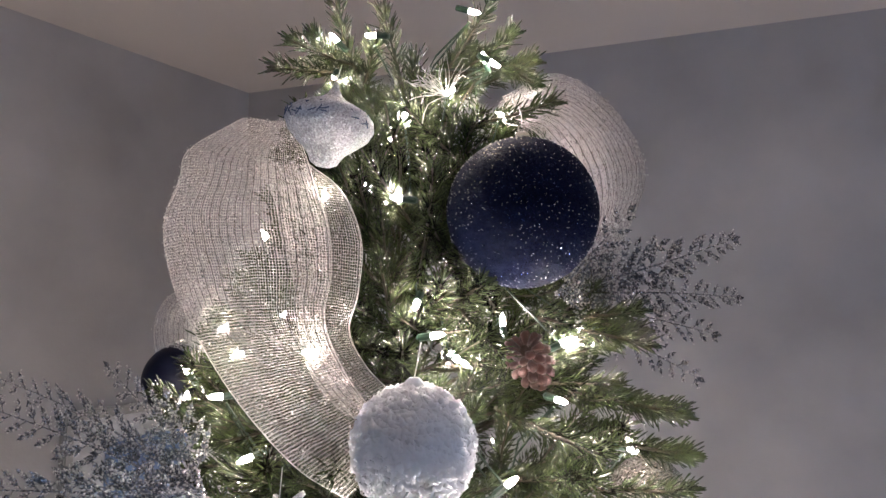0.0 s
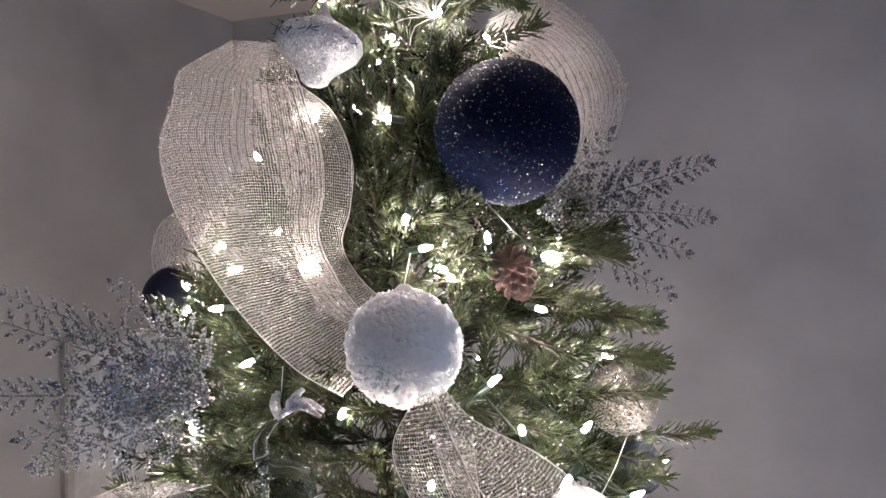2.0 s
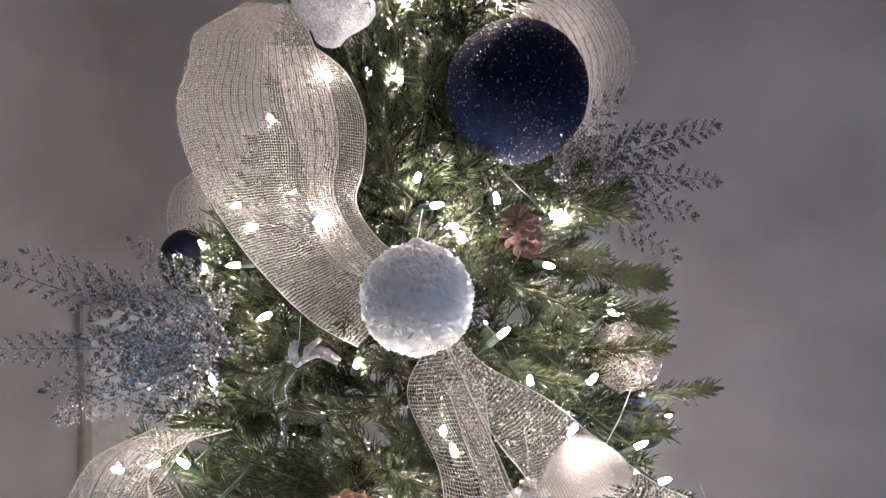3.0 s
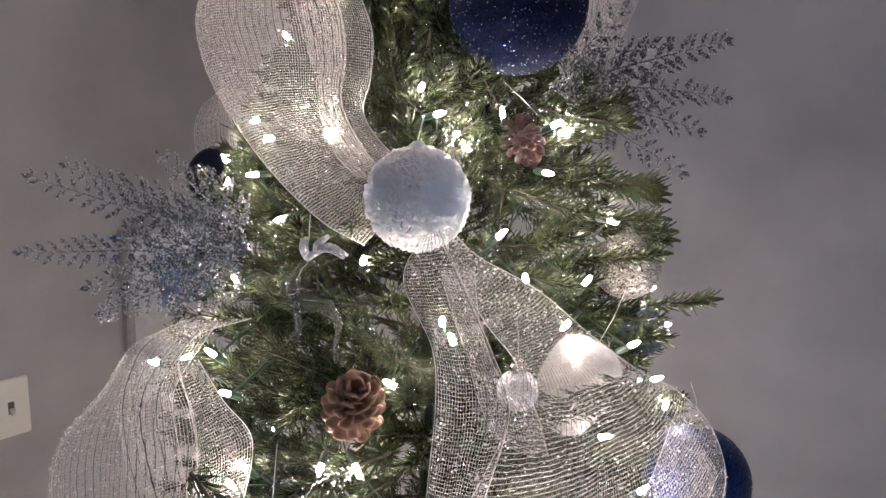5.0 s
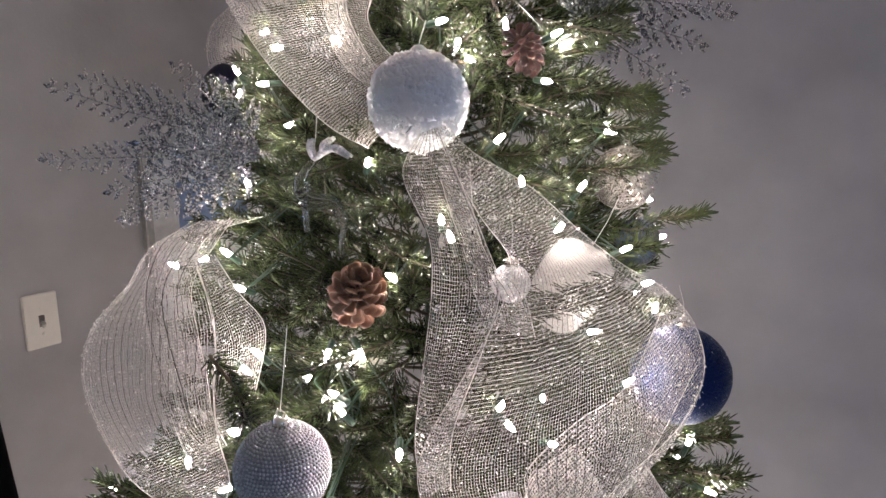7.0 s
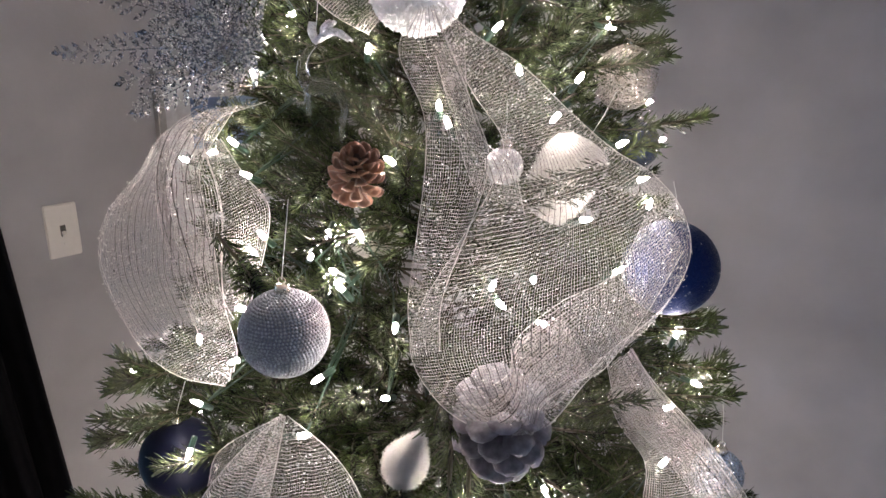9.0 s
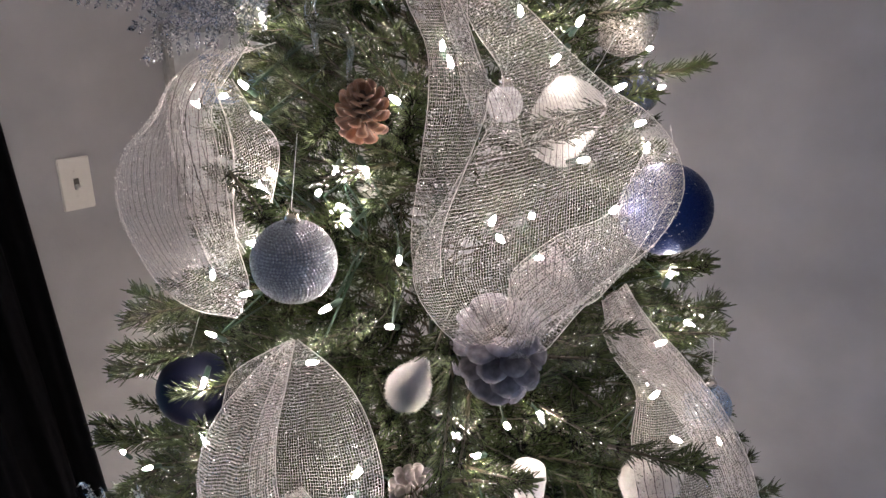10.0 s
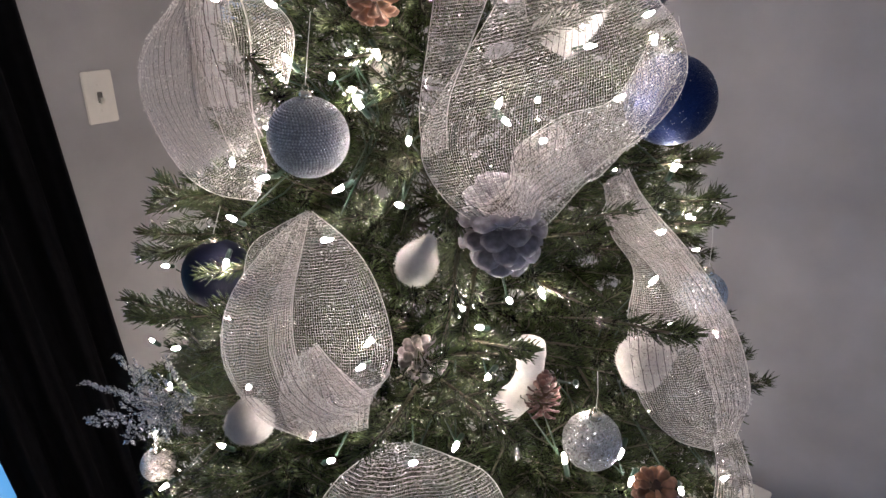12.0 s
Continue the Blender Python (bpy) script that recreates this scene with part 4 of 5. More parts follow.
def plush(at, r, h, label, turn=(0, 0, 0), seed=1, hairs=2600, blunt=False):
    """A furry drop: a soft body with short hairs."""
    root = thing("plush_ornament", at, label, "ornament", turn=turn)
    prof = [(0.05, -1), (0.5, -0.92), (0.85, -0.65), (1.0, -0.25), (0.86, 0.15), (0.57, 0.5), (0.28, 0.8), (0.07, 1.0)]
    if blunt:
        prof = [(0.05, -1), (0.6, -0.96), (0.84, -0.78), (0.95, -0.3), (1.0, 0.1), (0.97, 0.5), (0.85, 0.78), (0.5, 0.95), (0.05, 1.0)]
    part("body", lathe(bmesh.new(), [(a * r, b * h) for a, b in prof], 28), M_FUR, root, smooth=True)
    rg = np.random.default_rng(seed)
    V, Fc, o = [], [], 0
    for i in range(hairs):
        b = rg.uniform(-0.98, 0.98)
        a = rg.uniform(0, 2 * np.pi)
        rr = np.interp(b, [p[1] for p in prof], [p[0] for p in prof]) * r
        p = np.array([rr * np.cos(a), rr * np.sin(a), b * h])
        n = np.array([np.cos(a), np.sin(a), 0.6 * b]) + rg.normal(0, 0.35, 3)
        n /= np.linalg.norm(n)
        s = np.cross(n, [0.3, 0.4, 0.8])
        s /= np.linalg.norm(s)
        u = np.cross(n, s)
        w = 0.00022
        V += [p + s * w, p - s * w * 0.5 + u * w, p - s * w * 0.5 - u * w, p + n * rg.uniform(0.002, 0.0045)]
        Fc += [[o, o + 1, o + 3], [o + 1, o + 2, o + 3], [o + 2, o, o + 3]]
        o += 4
    ob = new("fur", mesh_from("fur", np.array(V), np.array(Fc), [M_FUR]))
    ob.parent = root
    tagged(ob, kind="stuff")
    part("thread", tube(bmesh.new(), [(0, 0, h), (0.001, 0.004, h + 0.03), (0, 0.012, h + 0.06)], 0.0004, 4), M_STRING, root)
    return root


def spray(at, tips, label, seed=1, leaf=0.0112):
    """A glittered fern pick: fronds from one stalk, each with side stems of small leaflets."""
    at = Vector(at)
    root = thing("glitter_spray", at, label, "glitter spray")
    rg = np.random.default_rng(seed)
    for tip in tips:
        tip = np.array(tip) - np.array(at)
        ln = np.linalg.norm(tip)
        d = tip / ln
        sd = np.cross(d, [0.15 * rg.normal(), -1, 0.2 * rg.normal()])
        sd /= np.linalg.norm(sd)
        up = np.cross(sd, d)
        sag = rg.uniform(-0.03, 0.03)
        V, Fc, o = [], [], 0

        def leaflet(p, w, s):
            nonlocal o
            w = w / np.linalg.norm(w)
            a = np.cross(w, up + rg.normal(0, 0.2, 3))
            a /= np.linalg.norm(a)
            b = np.cross(w, a)
            V.extend([p, p + w * s * 0.45 + a * s * 0.22, p + w * s * 0.45 + b * s * 0.08, p + w * s * 0.45 - a * s * 0.22, p + w * s * 0.45 - b * s * 0.08, p + w * s])
            Fc.extend([[o, o + 1 + k, o + 1 + (k + 1) % 4] for k in range(4)] + [[o + 5, o + 1 + (k + 1) % 4, o + 1 + k] for k in range(4)])
            o += 6

        def at_(f):
            return tip * f + up * sag * math.sin(math.pi * f) * ln * 3

        steps = 12
        for k in range(steps):
            v, f2 = stick(at_(k / steps), at_((k + 1) / steps), 0.0015 * (1.1 - k / steps), 0.0015 * (1.1 - (k + 1) / steps))
            V.extend(v), Fc.extend((f2 + o).tolist())
            o += len(v)
        n = int(ln / 0.0095)
        for k in range(2, n):
            f = k / n
            side = 1 if k % 2 else -1
            reach = (0.005 + 0.036 * (1 - f) ** 0.9) * rg.uniform(0.85, 1.12) * min(1, f * 4)
            w = d * 0.85 + sd * side * 0.75 + up * rg.normal(0, 0.2)
            w /= np.linalg.norm(w)
            p0 = at_(f)
            v, f2 = stick(p0, p0 + w * reach, 0.0006, 0.0004)
            V.extend(v), Fc.extend((f2 + o).tolist())
            o += len(v)
            cross = np.cross(w, up)
            m = max(2, int(reach / 0.0055))
            for j in range(1, m + 1):
                g = j / m
                for sgn in (-1, 1):
                    leaflet(p0 + w * reach * g, w * 1.0 + cross * sgn * 0.55 + rg.normal(0, 0.08, 3), leaf * (1.05 - 0.45 * g) * (1.1 - 0.4 * f) * rg.uniform(0.85, 1.15))
            leaflet(p0 + w * reach, w, leaf * (1.1 - 0.4 * f))
        leaflet(at_(1.0) * 0.97, d, leaf * 1.6)
        ob = new("frond", mesh_from("frond", np.array(V), np.array(Fc), [M_SPRAY]))
        ob.parent = root
        flakes(ob, np.array(V), int(3600 * ln), rg, 0.0006, 0.0011)
    return root


def glass_deer(at, k):
    """A small clear glass reindeer with frosted antlers, one plain figure."""
    bm = bmesh.new()

    def limb(pts, radii, sides=8):
        tube(bm, spline([(x * k, y * k, -z * k) for x, y, z in pts], 9), [r * k for r in np.interp(np.linspace(0, 1, 9), np.linspace(0, 1, len(radii)), radii)], sides)

    limb([(-38, 0, -4), (-20, 0, 16), (12, 0, 18), (36, 0, 30)], [11.7, 18.2, 14.3, 11.7], 12)
    limb([(-34, 0, 2), (-36, 0, -22), (-22, 0, -46), (-8, 0, -58)], [14.3, 10.4, 7.8, 6.5], 10)
    limb([(-12, 0, -60), (2, 0, -52), (12, 0, -44)], [6, 5, 3])
    for y in (-4, 4):
        limb([(-30, y, 10), (-28, y * 1.4, 44), (-27, y * 1.4, 76)], [6, 4.2, 3.4])
        limb([(32, y, 28), (43, y * 1.5, 58), (37, y * 1.5, 92), (38, y * 1.5, 122)], [9, 5.5, 3.8, 3.4])
    glass_faces = len(bm.faces)
    for y in (-5, 5):
        limb([(-8, y, -60), (8, y * 2, -72), (30, y * 3, -80), (58, y * 3, -64)], [5, 6, 7, 3], 6)
        limb([(8, y * 2, -72), (12, y * 3, -86), (26, y * 3, -98)], [5, 6, 4], 6)
        limb([(-8, y, -62), (-14, y * 2, -80), (-12, y * 2, -96)], [5, 6, 4], 6)
    bm.faces.ensure_lookup_table()
    for f in bm.faces[glass_faces:]:
        f.material_index = 1
    ob = part("deer_ornament", bm, [M_ICE, M_FROST], smooth=True)
    ob.matrix_world = pose(*at)
    tagged(ob, "clear glass reindeer ornament with frosted antlers", "ornament")
    part("thread", tube(bmesh.new(), [(-10 * k, 0, 62 * k), (-4 * k, 0, 100 * k), (-3 * k, 6 * k, 135 * k)], 0.0004, 4), M_STRING, ob)
    return ob


def icicle(at, h):
    """A short glass drop on a thread."""
    root = thing("glass_drop", at, "small clear glass drop behind net ribbon", "ornament")
    prof = [(0.02, -0.5), (0.16, -0.42), (0.24, -0.22), (0.22, 0.0), (0.13, 0.25), (0.06, 0.42), (0.03, 0.5)]
    part("body", lathe(bmesh.new(), [(a * h, b * h) for a, b in prof], 16), M_ICEF, root, smooth=True)
    part("thread", tube(bmesh.new(), [(0, 0, h * 0.5), (0.001, 0.004, h * 0.9), (0, 0.012, h * 1.4)], 0.0004, 4), M_STRING, root)
    return root


def stocking(at, k):
    """A white felt stocking, a bent soft tube with a cuff."""
    root = thing("stocking_ornament", at, "white felt stocking ornament among low branches", "ornament")
    pts = spline([(32 * k, 0, 84 * k), (36 * k, 0, 36 * k), (26 * k, 0, -8 * k), (4 * k, -3 * k, -40 * k), (-26 * k, -6 * k, -58 * k)], 14)
    part("body", tube(bmesh.new(), pts, [v * k for v in (25, 25, 24, 23, 23, 23, 24, 26, 28, 28, 27, 24, 18, 8)], 14), M_FUR, root, smooth=True)
    part("cuff", tube(bmesh.new(), [(31 * k, 0, 88 * k), (31 * k, 0, 84 * k), (34 * k, 0, 62 * k), (34 * k, 0, 59 * k)], [23 * k, 27 * k, 27 * k, 24 * k], 16), M_FUR, root, smooth=True)
    return root


def feather_tuft(at, k):
    """A tuft of loose white fibres."""
    root = thing("feather_tuft", at, "tuft of loose white feathery fibres near the top lights", "ornament")
    rg = random.Random(8)
    for i in range(34):
        a = math.radians(rg.uniform(60, 195))
        ln = rg.uniform(30, 75) * k
        bend = rg.uniform(-0.7, 0.7)
        p = [(ln * s * math.cos(a + bend * s), -0.01 * s * rg.uniform(0, 2), ln * s * math.sin(a + bend * s)) for s in (0, 0.3, 0.6, 0.85, 1)]
        part("fibre", tube(bmesh.new(), p, 0.00035, 4), M_FUR, root)
    return root


# ---- net ribbons ----
def net_ribbon(at, label):
    return thing("net_ribbon", at, label, "ribbon")


def net_fold(root, rows, phase=0.0, material=None):
    """A stretch of wide netting. Rows of (one edge, other edge, bulge outwards, depth of its soft folds)."""
    at = root.matrix_world.translation
    nv, nu = 14 * (len(rows) - 1) + 1, 41
    A = spline([r[0] for r in rows], nv)
    B = spline([r[1] for r in rows], nv)
    G = spline([(r[2], r[3], 0) for r in rows], nv)
    V, U = [], []
    run = 0.0
    wide = max(0.05, 1.1 * max(np.linalg.norm(b - a) for a, b in zip(A, B)))
    for j in range(nv):
        if j:
            run += np.linalg.norm((A[j] + B[j]) / 2 - (A[j - 1] + B[j - 1]) / 2)
        for i in range(nu):
            u = i / (nu - 1)
            p = A[j] * (1 - u) + B[j] * u
            out = p - np.array([AXIS.x, AXIS.y, p[2]])
            out /= np.linalg.norm(out)
            out = out + np.array([0, -0.5, 0.1])
            out /= np.linalg.norm(out)
            bulge, fold = G[j][0], G[j][1]
            wave = math.sin(u * 8 + phase * 1.7 + run * 4) + 0.4 * math.sin(u * 19 + run * 7 + phase)
            p = p + out * (bulge * math.sin(math.pi * u) ** 0.8 + fold * wave * min(1, 6 * u, 6 * (1 - u)))
            V.append(p - np.array(at))
            U.append((u * wide, run))
    bm = bmesh.new()
    vs = [bm.verts.new(p) for p in V]
    lay = bm.loops.layers.uv.new("UVMap")
    for j in range(nv - 1):
        for i in range(nu - 1):
            ids = (j * nu + i, j * nu + i + 1, (j + 1) * nu + i + 1, (j + 1) * nu + i)
            f = bm.faces.new([vs[k] for k in ids])
            for loop, k in zip(f.loops, ids):
                loop[lay].uv = U[k]
    fold = part("net_fold", bm, material or M_NET, root, smooth=True)
    rg = np.random.default_rng(int(1000 * abs(float(V[0][0]) + run)) + nv)
    flakes(fold, np.array(V), int(10000 * run * wide) + 60, rg, 0.0005, 0.0009)
    for i in (0, nu - 1):
        part("hem", tube(bmesh.new(), [V[j * nu + i] for j in range(0, nv, 2)], 0.0004, 4, False), M_HEM, fold)
    return fold


# glitter balls and other ornaments
ball((0.089, 0.708, 1.880), 0.0715, M_NAVY, "large navy blue glitter ball hanging near the top of the tree", sparkle=1900)
snow_ball((-0.007, 0.609, 1.684), 0.0487)
finial((-0.090, 0.681, 1.956), 0.041, (0, 8, 0))
ball((-0.324, 0.942, 1.696), 0.045, M_DARKBLUE, "dark navy satin ball half hidden behind ribbon")
ball((0.286, 0.687, 1.380), 0.0565, M_BLUE, "glossy deep blue ball beside the net ribbon", sparkle=500)
beaded_ball((-0.116, 0.484, 1.361), 0.0435)
ball((0.234, 0.813, 1.592), 0.041, M_CHAMP, "champagne glitter ball behind green branch tips", sparkle=800)
ball((0.261, 0.842, 1.503), 0.032, M_BLUEGREY, "pale blue grey glass ball at the tree's edge")
ball((-0.310, 0.610, 1.119), 0.050, M_DARKBLUE, "dark navy satin ball under green branches")
ball((0.215, 0.448, 1.031), 0.034, M_SILVER, "silver glitter ball with metal cap", sparkle=700)
pine_cone((-0.060, 0.559, 1.504), 0.056, M_CONE, "brown open pine cone", (-135, 0, 14), 62, 0.95, 0.25)
pine_cone((0.098, 0.720, 1.739), 0.044, M_CONE_RED, "reddish brown pine cone nestled in needles", (35, -30, 0))
pine_cone((0.095, 0.492, 1.271), 0.096, M_CONE_GREY, "whitewashed grey pine cone under net ribbon", (15, 0, 0), 46, 0.75, 0.34)
pine_cone((0.015, 0.457, 1.114), 0.055, M_CONE_DUSTY, "whitewashed small pine cone among needles", (-120, 0, 30), 46, 1.0, 0.24)
pine_cone((0.157, 0.494, 1.053), 0.042, M_CONE_RED, "dark brown pine cone deep in the branches", (150, 0, 0))
pine_cone((0.294, 0.451, 0.965), 0.050, M_CONE, "brown pine cone on a low branch", (30, 0, 0))
plush((0.002, 0.498, 1.222), 0.024, 0.034, "white furry drop ornament hanging on a thread", (0, 25, 0))
plush((0.279, 0.530, 1.093), 0.034, 0.036, "white furry ornament behind net ribbon", (0, 60, 0), 2)
plush((-0.196, 0.430, 1.021), 0.030, 0.030, "white furry pompom under net ribbon", (0, 0, 0), 3)
plush((0.155, 0.690, 1.482), 0.039, 0.052, "white furry ornament behind net ribbon", (0, 28, 0), 4, 3600, True)
plush((-0.077, 0.707, 1.398), 0.026, 0.030, "white furry ornament deep in the branches", (0, 20, 0), 8)
ball((0.086, 0.575, 1.514), 0.019, M_FROST, "small frosted white ball behind net ribbon")
icicle((0.067, 0.565, 1.481), 0.030)
ball((0.357, 0.630, 1.142), 0.030, M_PALEBLUE, "pale blue glitter ball behind net ribbon at the tree's edge", 0.06)
ball((-0.414, 0.540, 0.815), 0.026, M_CHAMP, "dim champagne glitter ball low among branches")
glass_deer((-0.105, 0.601, 1.595), 0.00055)
stocking((0.112, 0.514, 1.050), 0.00074)
feather_tuft((0.017, 0.757, 2.009), 0.00060)
spray((-0.188, 0.672, 1.626), [(-0.492, 0.767, 1.702), (-0.474, 0.810, 1.714), (-0.334, 0.780, 1.727), (-0.501, 0.752, 1.610), (-0.393, 0.713, 1.576), (-0.401, 0.747, 1.539), (-0.245, 0.721, 1.704), (-0.335, 0.685, 1.636), (-0.272, 0.677, 1.562)], "silver glitter fern spray reaching out of the tree", 1)
spray((0.132, 0.775, 1.805), [(0.370, 0.891, 1.876), (0.384, 0.917, 1.804), (0.339, 0.881, 1.760), (0.328, 0.905, 1.704), (0.261, 0.831, 1.864), (0.212, 0.788, 1.893), (0.209, 0.840, 1.756)], "silver blue glitter fern spray beside the navy ball", 2)
spray((-0.263, 0.430, 1.042), [(-0.460, 0.492, 0.997), (-0.451, 0.470, 0.946), (-0.406, 0.497, 1.039), (-0.387, 0.453, 0.937), (-0.318, 0.474, 1.059)], "silver glitter fern spray low on the tree", 3)
rb = net_ribbon((-0.200, 0.777, 1.991), "wide silver white net ribbon billowing down from the top")
net_fold(rb, [((-0.200, 0.777, 1.991), (-0.137, 0.739, 1.976), 0.0, 0.003),
     ((-0.250, 0.760, 1.952), (-0.114, 0.703, 1.928), 0.02, 0.004),
     ((-0.255, 0.753, 1.918), (-0.104, 0.695, 1.900), 0.03, 0.004),
     ((-0.265, 0.747, 1.871), (-0.091, 0.688, 1.865), 0.04, 0.004),
     ((-0.251, 0.731, 1.819), (-0.084, 0.672, 1.822), 0.035, 0.004),
     ((-0.216, 0.706, 1.766), (-0.088, 0.666, 1.778), 0.03, 0.005),
     ((-0.164, 0.671, 1.709), (-0.067, 0.649, 1.736), 0.02, 0.005),
     ((-0.107, 0.646, 1.660), (-0.039, 0.632, 1.704), 0.01, 0.005),
     ((-0.061, 0.633, 1.637), (-0.022, 0.624, 1.681), 0.0, 0.003)])
net_fold(rb, [((-0.182, 0.742, 1.934), (-0.118, 0.723, 1.930), 0.0, 0.003),
     ((-0.157, 0.734, 1.909), (-0.083, 0.716, 1.901), 0.0, 0.003),
     ((-0.143, 0.729, 1.858), (-0.063, 0.710, 1.854), 0.01, 0.003),
     ((-0.129, 0.723, 1.814), (-0.063, 0.694, 1.803), 0.01, 0.003),
     ((-0.119, 0.707, 1.766), (-0.068, 0.677, 1.770), 0.01, 0.003),
     ((-0.095, 0.670, 1.724), (-0.050, 0.659, 1.740), 0.0, 0.003),
     ((-0.053, 0.653, 1.689), (-0.019, 0.642, 1.713), 0.0, 0.003)])
rb = net_ribbon((0.082, 0.836, 2.034), "silver white net ribbon arching behind the navy ball")
net_fold(rb, [((0.082, 0.836, 2.034), (0.079, 0.799, 1.991), 0.0, 0.002),
     ((0.147, 0.853, 2.068), (0.109, 0.790, 1.983), 0.02, 0.004),
     ((0.204, 0.866, 2.038), (0.130, 0.792, 1.958), 0.03, 0.004),
     ((0.243, 0.871, 1.983), (0.146, 0.796, 1.916), 0.03, 0.004),
     ((0.253, 0.875, 1.937), (0.152, 0.799, 1.879), 0.02, 0.004),
     ((0.229, 0.871, 1.868), (0.148, 0.813, 1.837), 0.01, 0.004),
     ((0.217, 0.868, 1.781), (0.171, 0.837, 1.794), 0.0, 0.003)], 0.0, M_NET_CLOSE)
net_fold(rb, [((0.080, 0.856, 2.034), (0.077, 0.819, 1.992), 0.0, 0.002),
     ((0.147, 0.873, 2.070), (0.107, 0.810, 1.983), 0.02, 0.004),
     ((0.204, 0.886, 2.039), (0.130, 0.812, 1.958), 0.03, 0.004),
     ((0.244, 0.891, 1.982), (0.145, 0.816, 1.914), 0.03, 0.004),
     ((0.255, 0.895, 1.935), (0.152, 0.819, 1.876), 0.02, 0.004),
     ((0.230, 0.891, 1.864), (0.148, 0.833, 1.833), 0.01, 0.004),
     ((0.218, 0.889, 1.775), (0.171, 0.857, 1.789), 0.0, 0.003)], 2.0, M_NET_CLOSE)
rb = net_ribbon((-0.305, 0.931, 1.824), "silver net ribbon looped behind the tree's edge")
net_fold(rb, [((-0.305, 0.931, 1.824), (-0.265, 0.893, 1.812), 0.0, 0.002),
     ((-0.352, 0.954, 1.795), (-0.251, 0.896, 1.771), 0.02, 0.003),
     ((-0.365, 0.957, 1.750), (-0.244, 0.900, 1.723), 0.02, 0.003),
     ((-0.357, 0.962, 1.702), (-0.251, 0.904, 1.682), 0.0, 0.003)])
rb = net_ribbon((-0.011, 0.522, 1.615), "wide silver net ribbon ballooning below the snowball ornament")
net_fold(rb, [((0.015, 0.540, 1.659), (0.025, 0.542, 1.664), 0.0, 0.001),
     ((0.035, 0.530, 1.623), (0.049, 0.537, 1.641), 0.0, 0.001),
     ((0.056, 0.530, 1.586), (0.100, 0.554, 1.610), 0.01, 0.002),
     ((0.084, 0.540, 1.544), (0.152, 0.576, 1.564), 0.02, 0.003),
     ((0.076, 0.526, 1.503), (0.196, 0.590, 1.530), 0.04, 0.004),
     ((0.044, 0.503, 1.445), (0.238, 0.607, 1.505), 0.06, 0.004),
     ((0.011, 0.490, 1.384), (0.272, 0.609, 1.468), 0.07, 0.004),
     ((0.009, 0.476, 1.345), (0.282, 0.595, 1.422), 0.06, 0.004),
     ((0.037, 0.466, 1.306), (0.254, 0.566, 1.376), 0.04, 0.004),
     ((0.074, 0.463, 1.283), (0.195, 0.526, 1.339), 0.02, 0.004),
     ((0.110, 0.471, 1.265), (0.153, 0.499, 1.304), 0.0, 0.003)], 0.0, M_NET_OPEN)
net_fold(rb, [((0.003, 0.538, 1.657), (0.017, 0.541, 1.662), 0.0, 0.001),
     ((-0.011, 0.524, 1.622), (0.035, 0.525, 1.625), 0.005, 0.002),
     ((0.013, 0.510, 1.571), (0.062, 0.493, 1.569), 0.01, 0.003),
     ((0.016, 0.506, 1.525), (0.074, 0.482, 1.531), 0.01, 0.003),
     ((0.011, 0.496, 1.468), (0.059, 0.472, 1.476), 0.01, 0.003),
     ((0.004, 0.483, 1.398), (0.038, 0.460, 1.414), 0.01, 0.003),
     ((0.011, 0.468, 1.352), (0.037, 0.454, 1.366), 0.0, 0.002)], 0.0, M_NET_OPEN)
net_fold(rb, [((0.275, 0.596, 1.428), (0.253, 0.651, 1.474), 0.0, 0.003),
     ((0.237, 0.562, 1.370), (0.213, 0.620, 1.394), -0.01, 0.003),
     ((0.196, 0.522, 1.328), (0.150, 0.547, 1.384), 0.02, 0.003),
     ((0.178, 0.507, 1.321), (0.105, 0.511, 1.355), 0.03, 0.003),
     ((0.141, 0.489, 1.277), (0.101, 0.501, 1.325), 0.02, 0.003),
     ((0.110, 0.479, 1.259), (0.066, 0.489, 1.303), 0.0, 0.003)], 0.0, M_NET_OPEN)
net_fold(rb, [((0.178, 0.490, 1.336), (0.147, 0.500, 1.389), 0, 0.002),
     ((0.153, 0.475, 1.326), (0.118, 0.485, 1.375), 0.012, 0.004),
     ((0.132, 0.468, 1.310), (0.103, 0.475, 1.361), 0.014, 0.004),
     ((0.126, 0.465, 1.286), (0.099, 0.465, 1.330), 0.012, 0.004),
     ((0.118, 0.465, 1.271), (0.078, 0.462, 1.309), 0.01, 0.003),
     ((0.099, 0.468, 1.270), (0.062, 0.462, 1.311), 0, 0.002)], 1.0, M_NET_CLOSE)
net_fold(rb, [((0.018, 0.535, 1.629), (0.046, 0.540, 1.631), 0, 0.001),
     ((0.027, 0.515, 1.604), (0.052, 0.515, 1.585), 0.01, 0.004),
     ((0.039, 0.500, 1.573), (0.068, 0.500, 1.549), 0.012, 0.006),
     ((0.050, 0.490, 1.537), (0.094, 0.510, 1.525), 0.012, 0.007),
     ((0.062, 0.485, 1.507), (0.107, 0.510, 1.482), 0.012, 0.006)], 2.0, M_NET_OPEN)
rb = net_ribbon((-0.259, 0.666, 1.552), "pale net ribbon hanging off the tree's side")
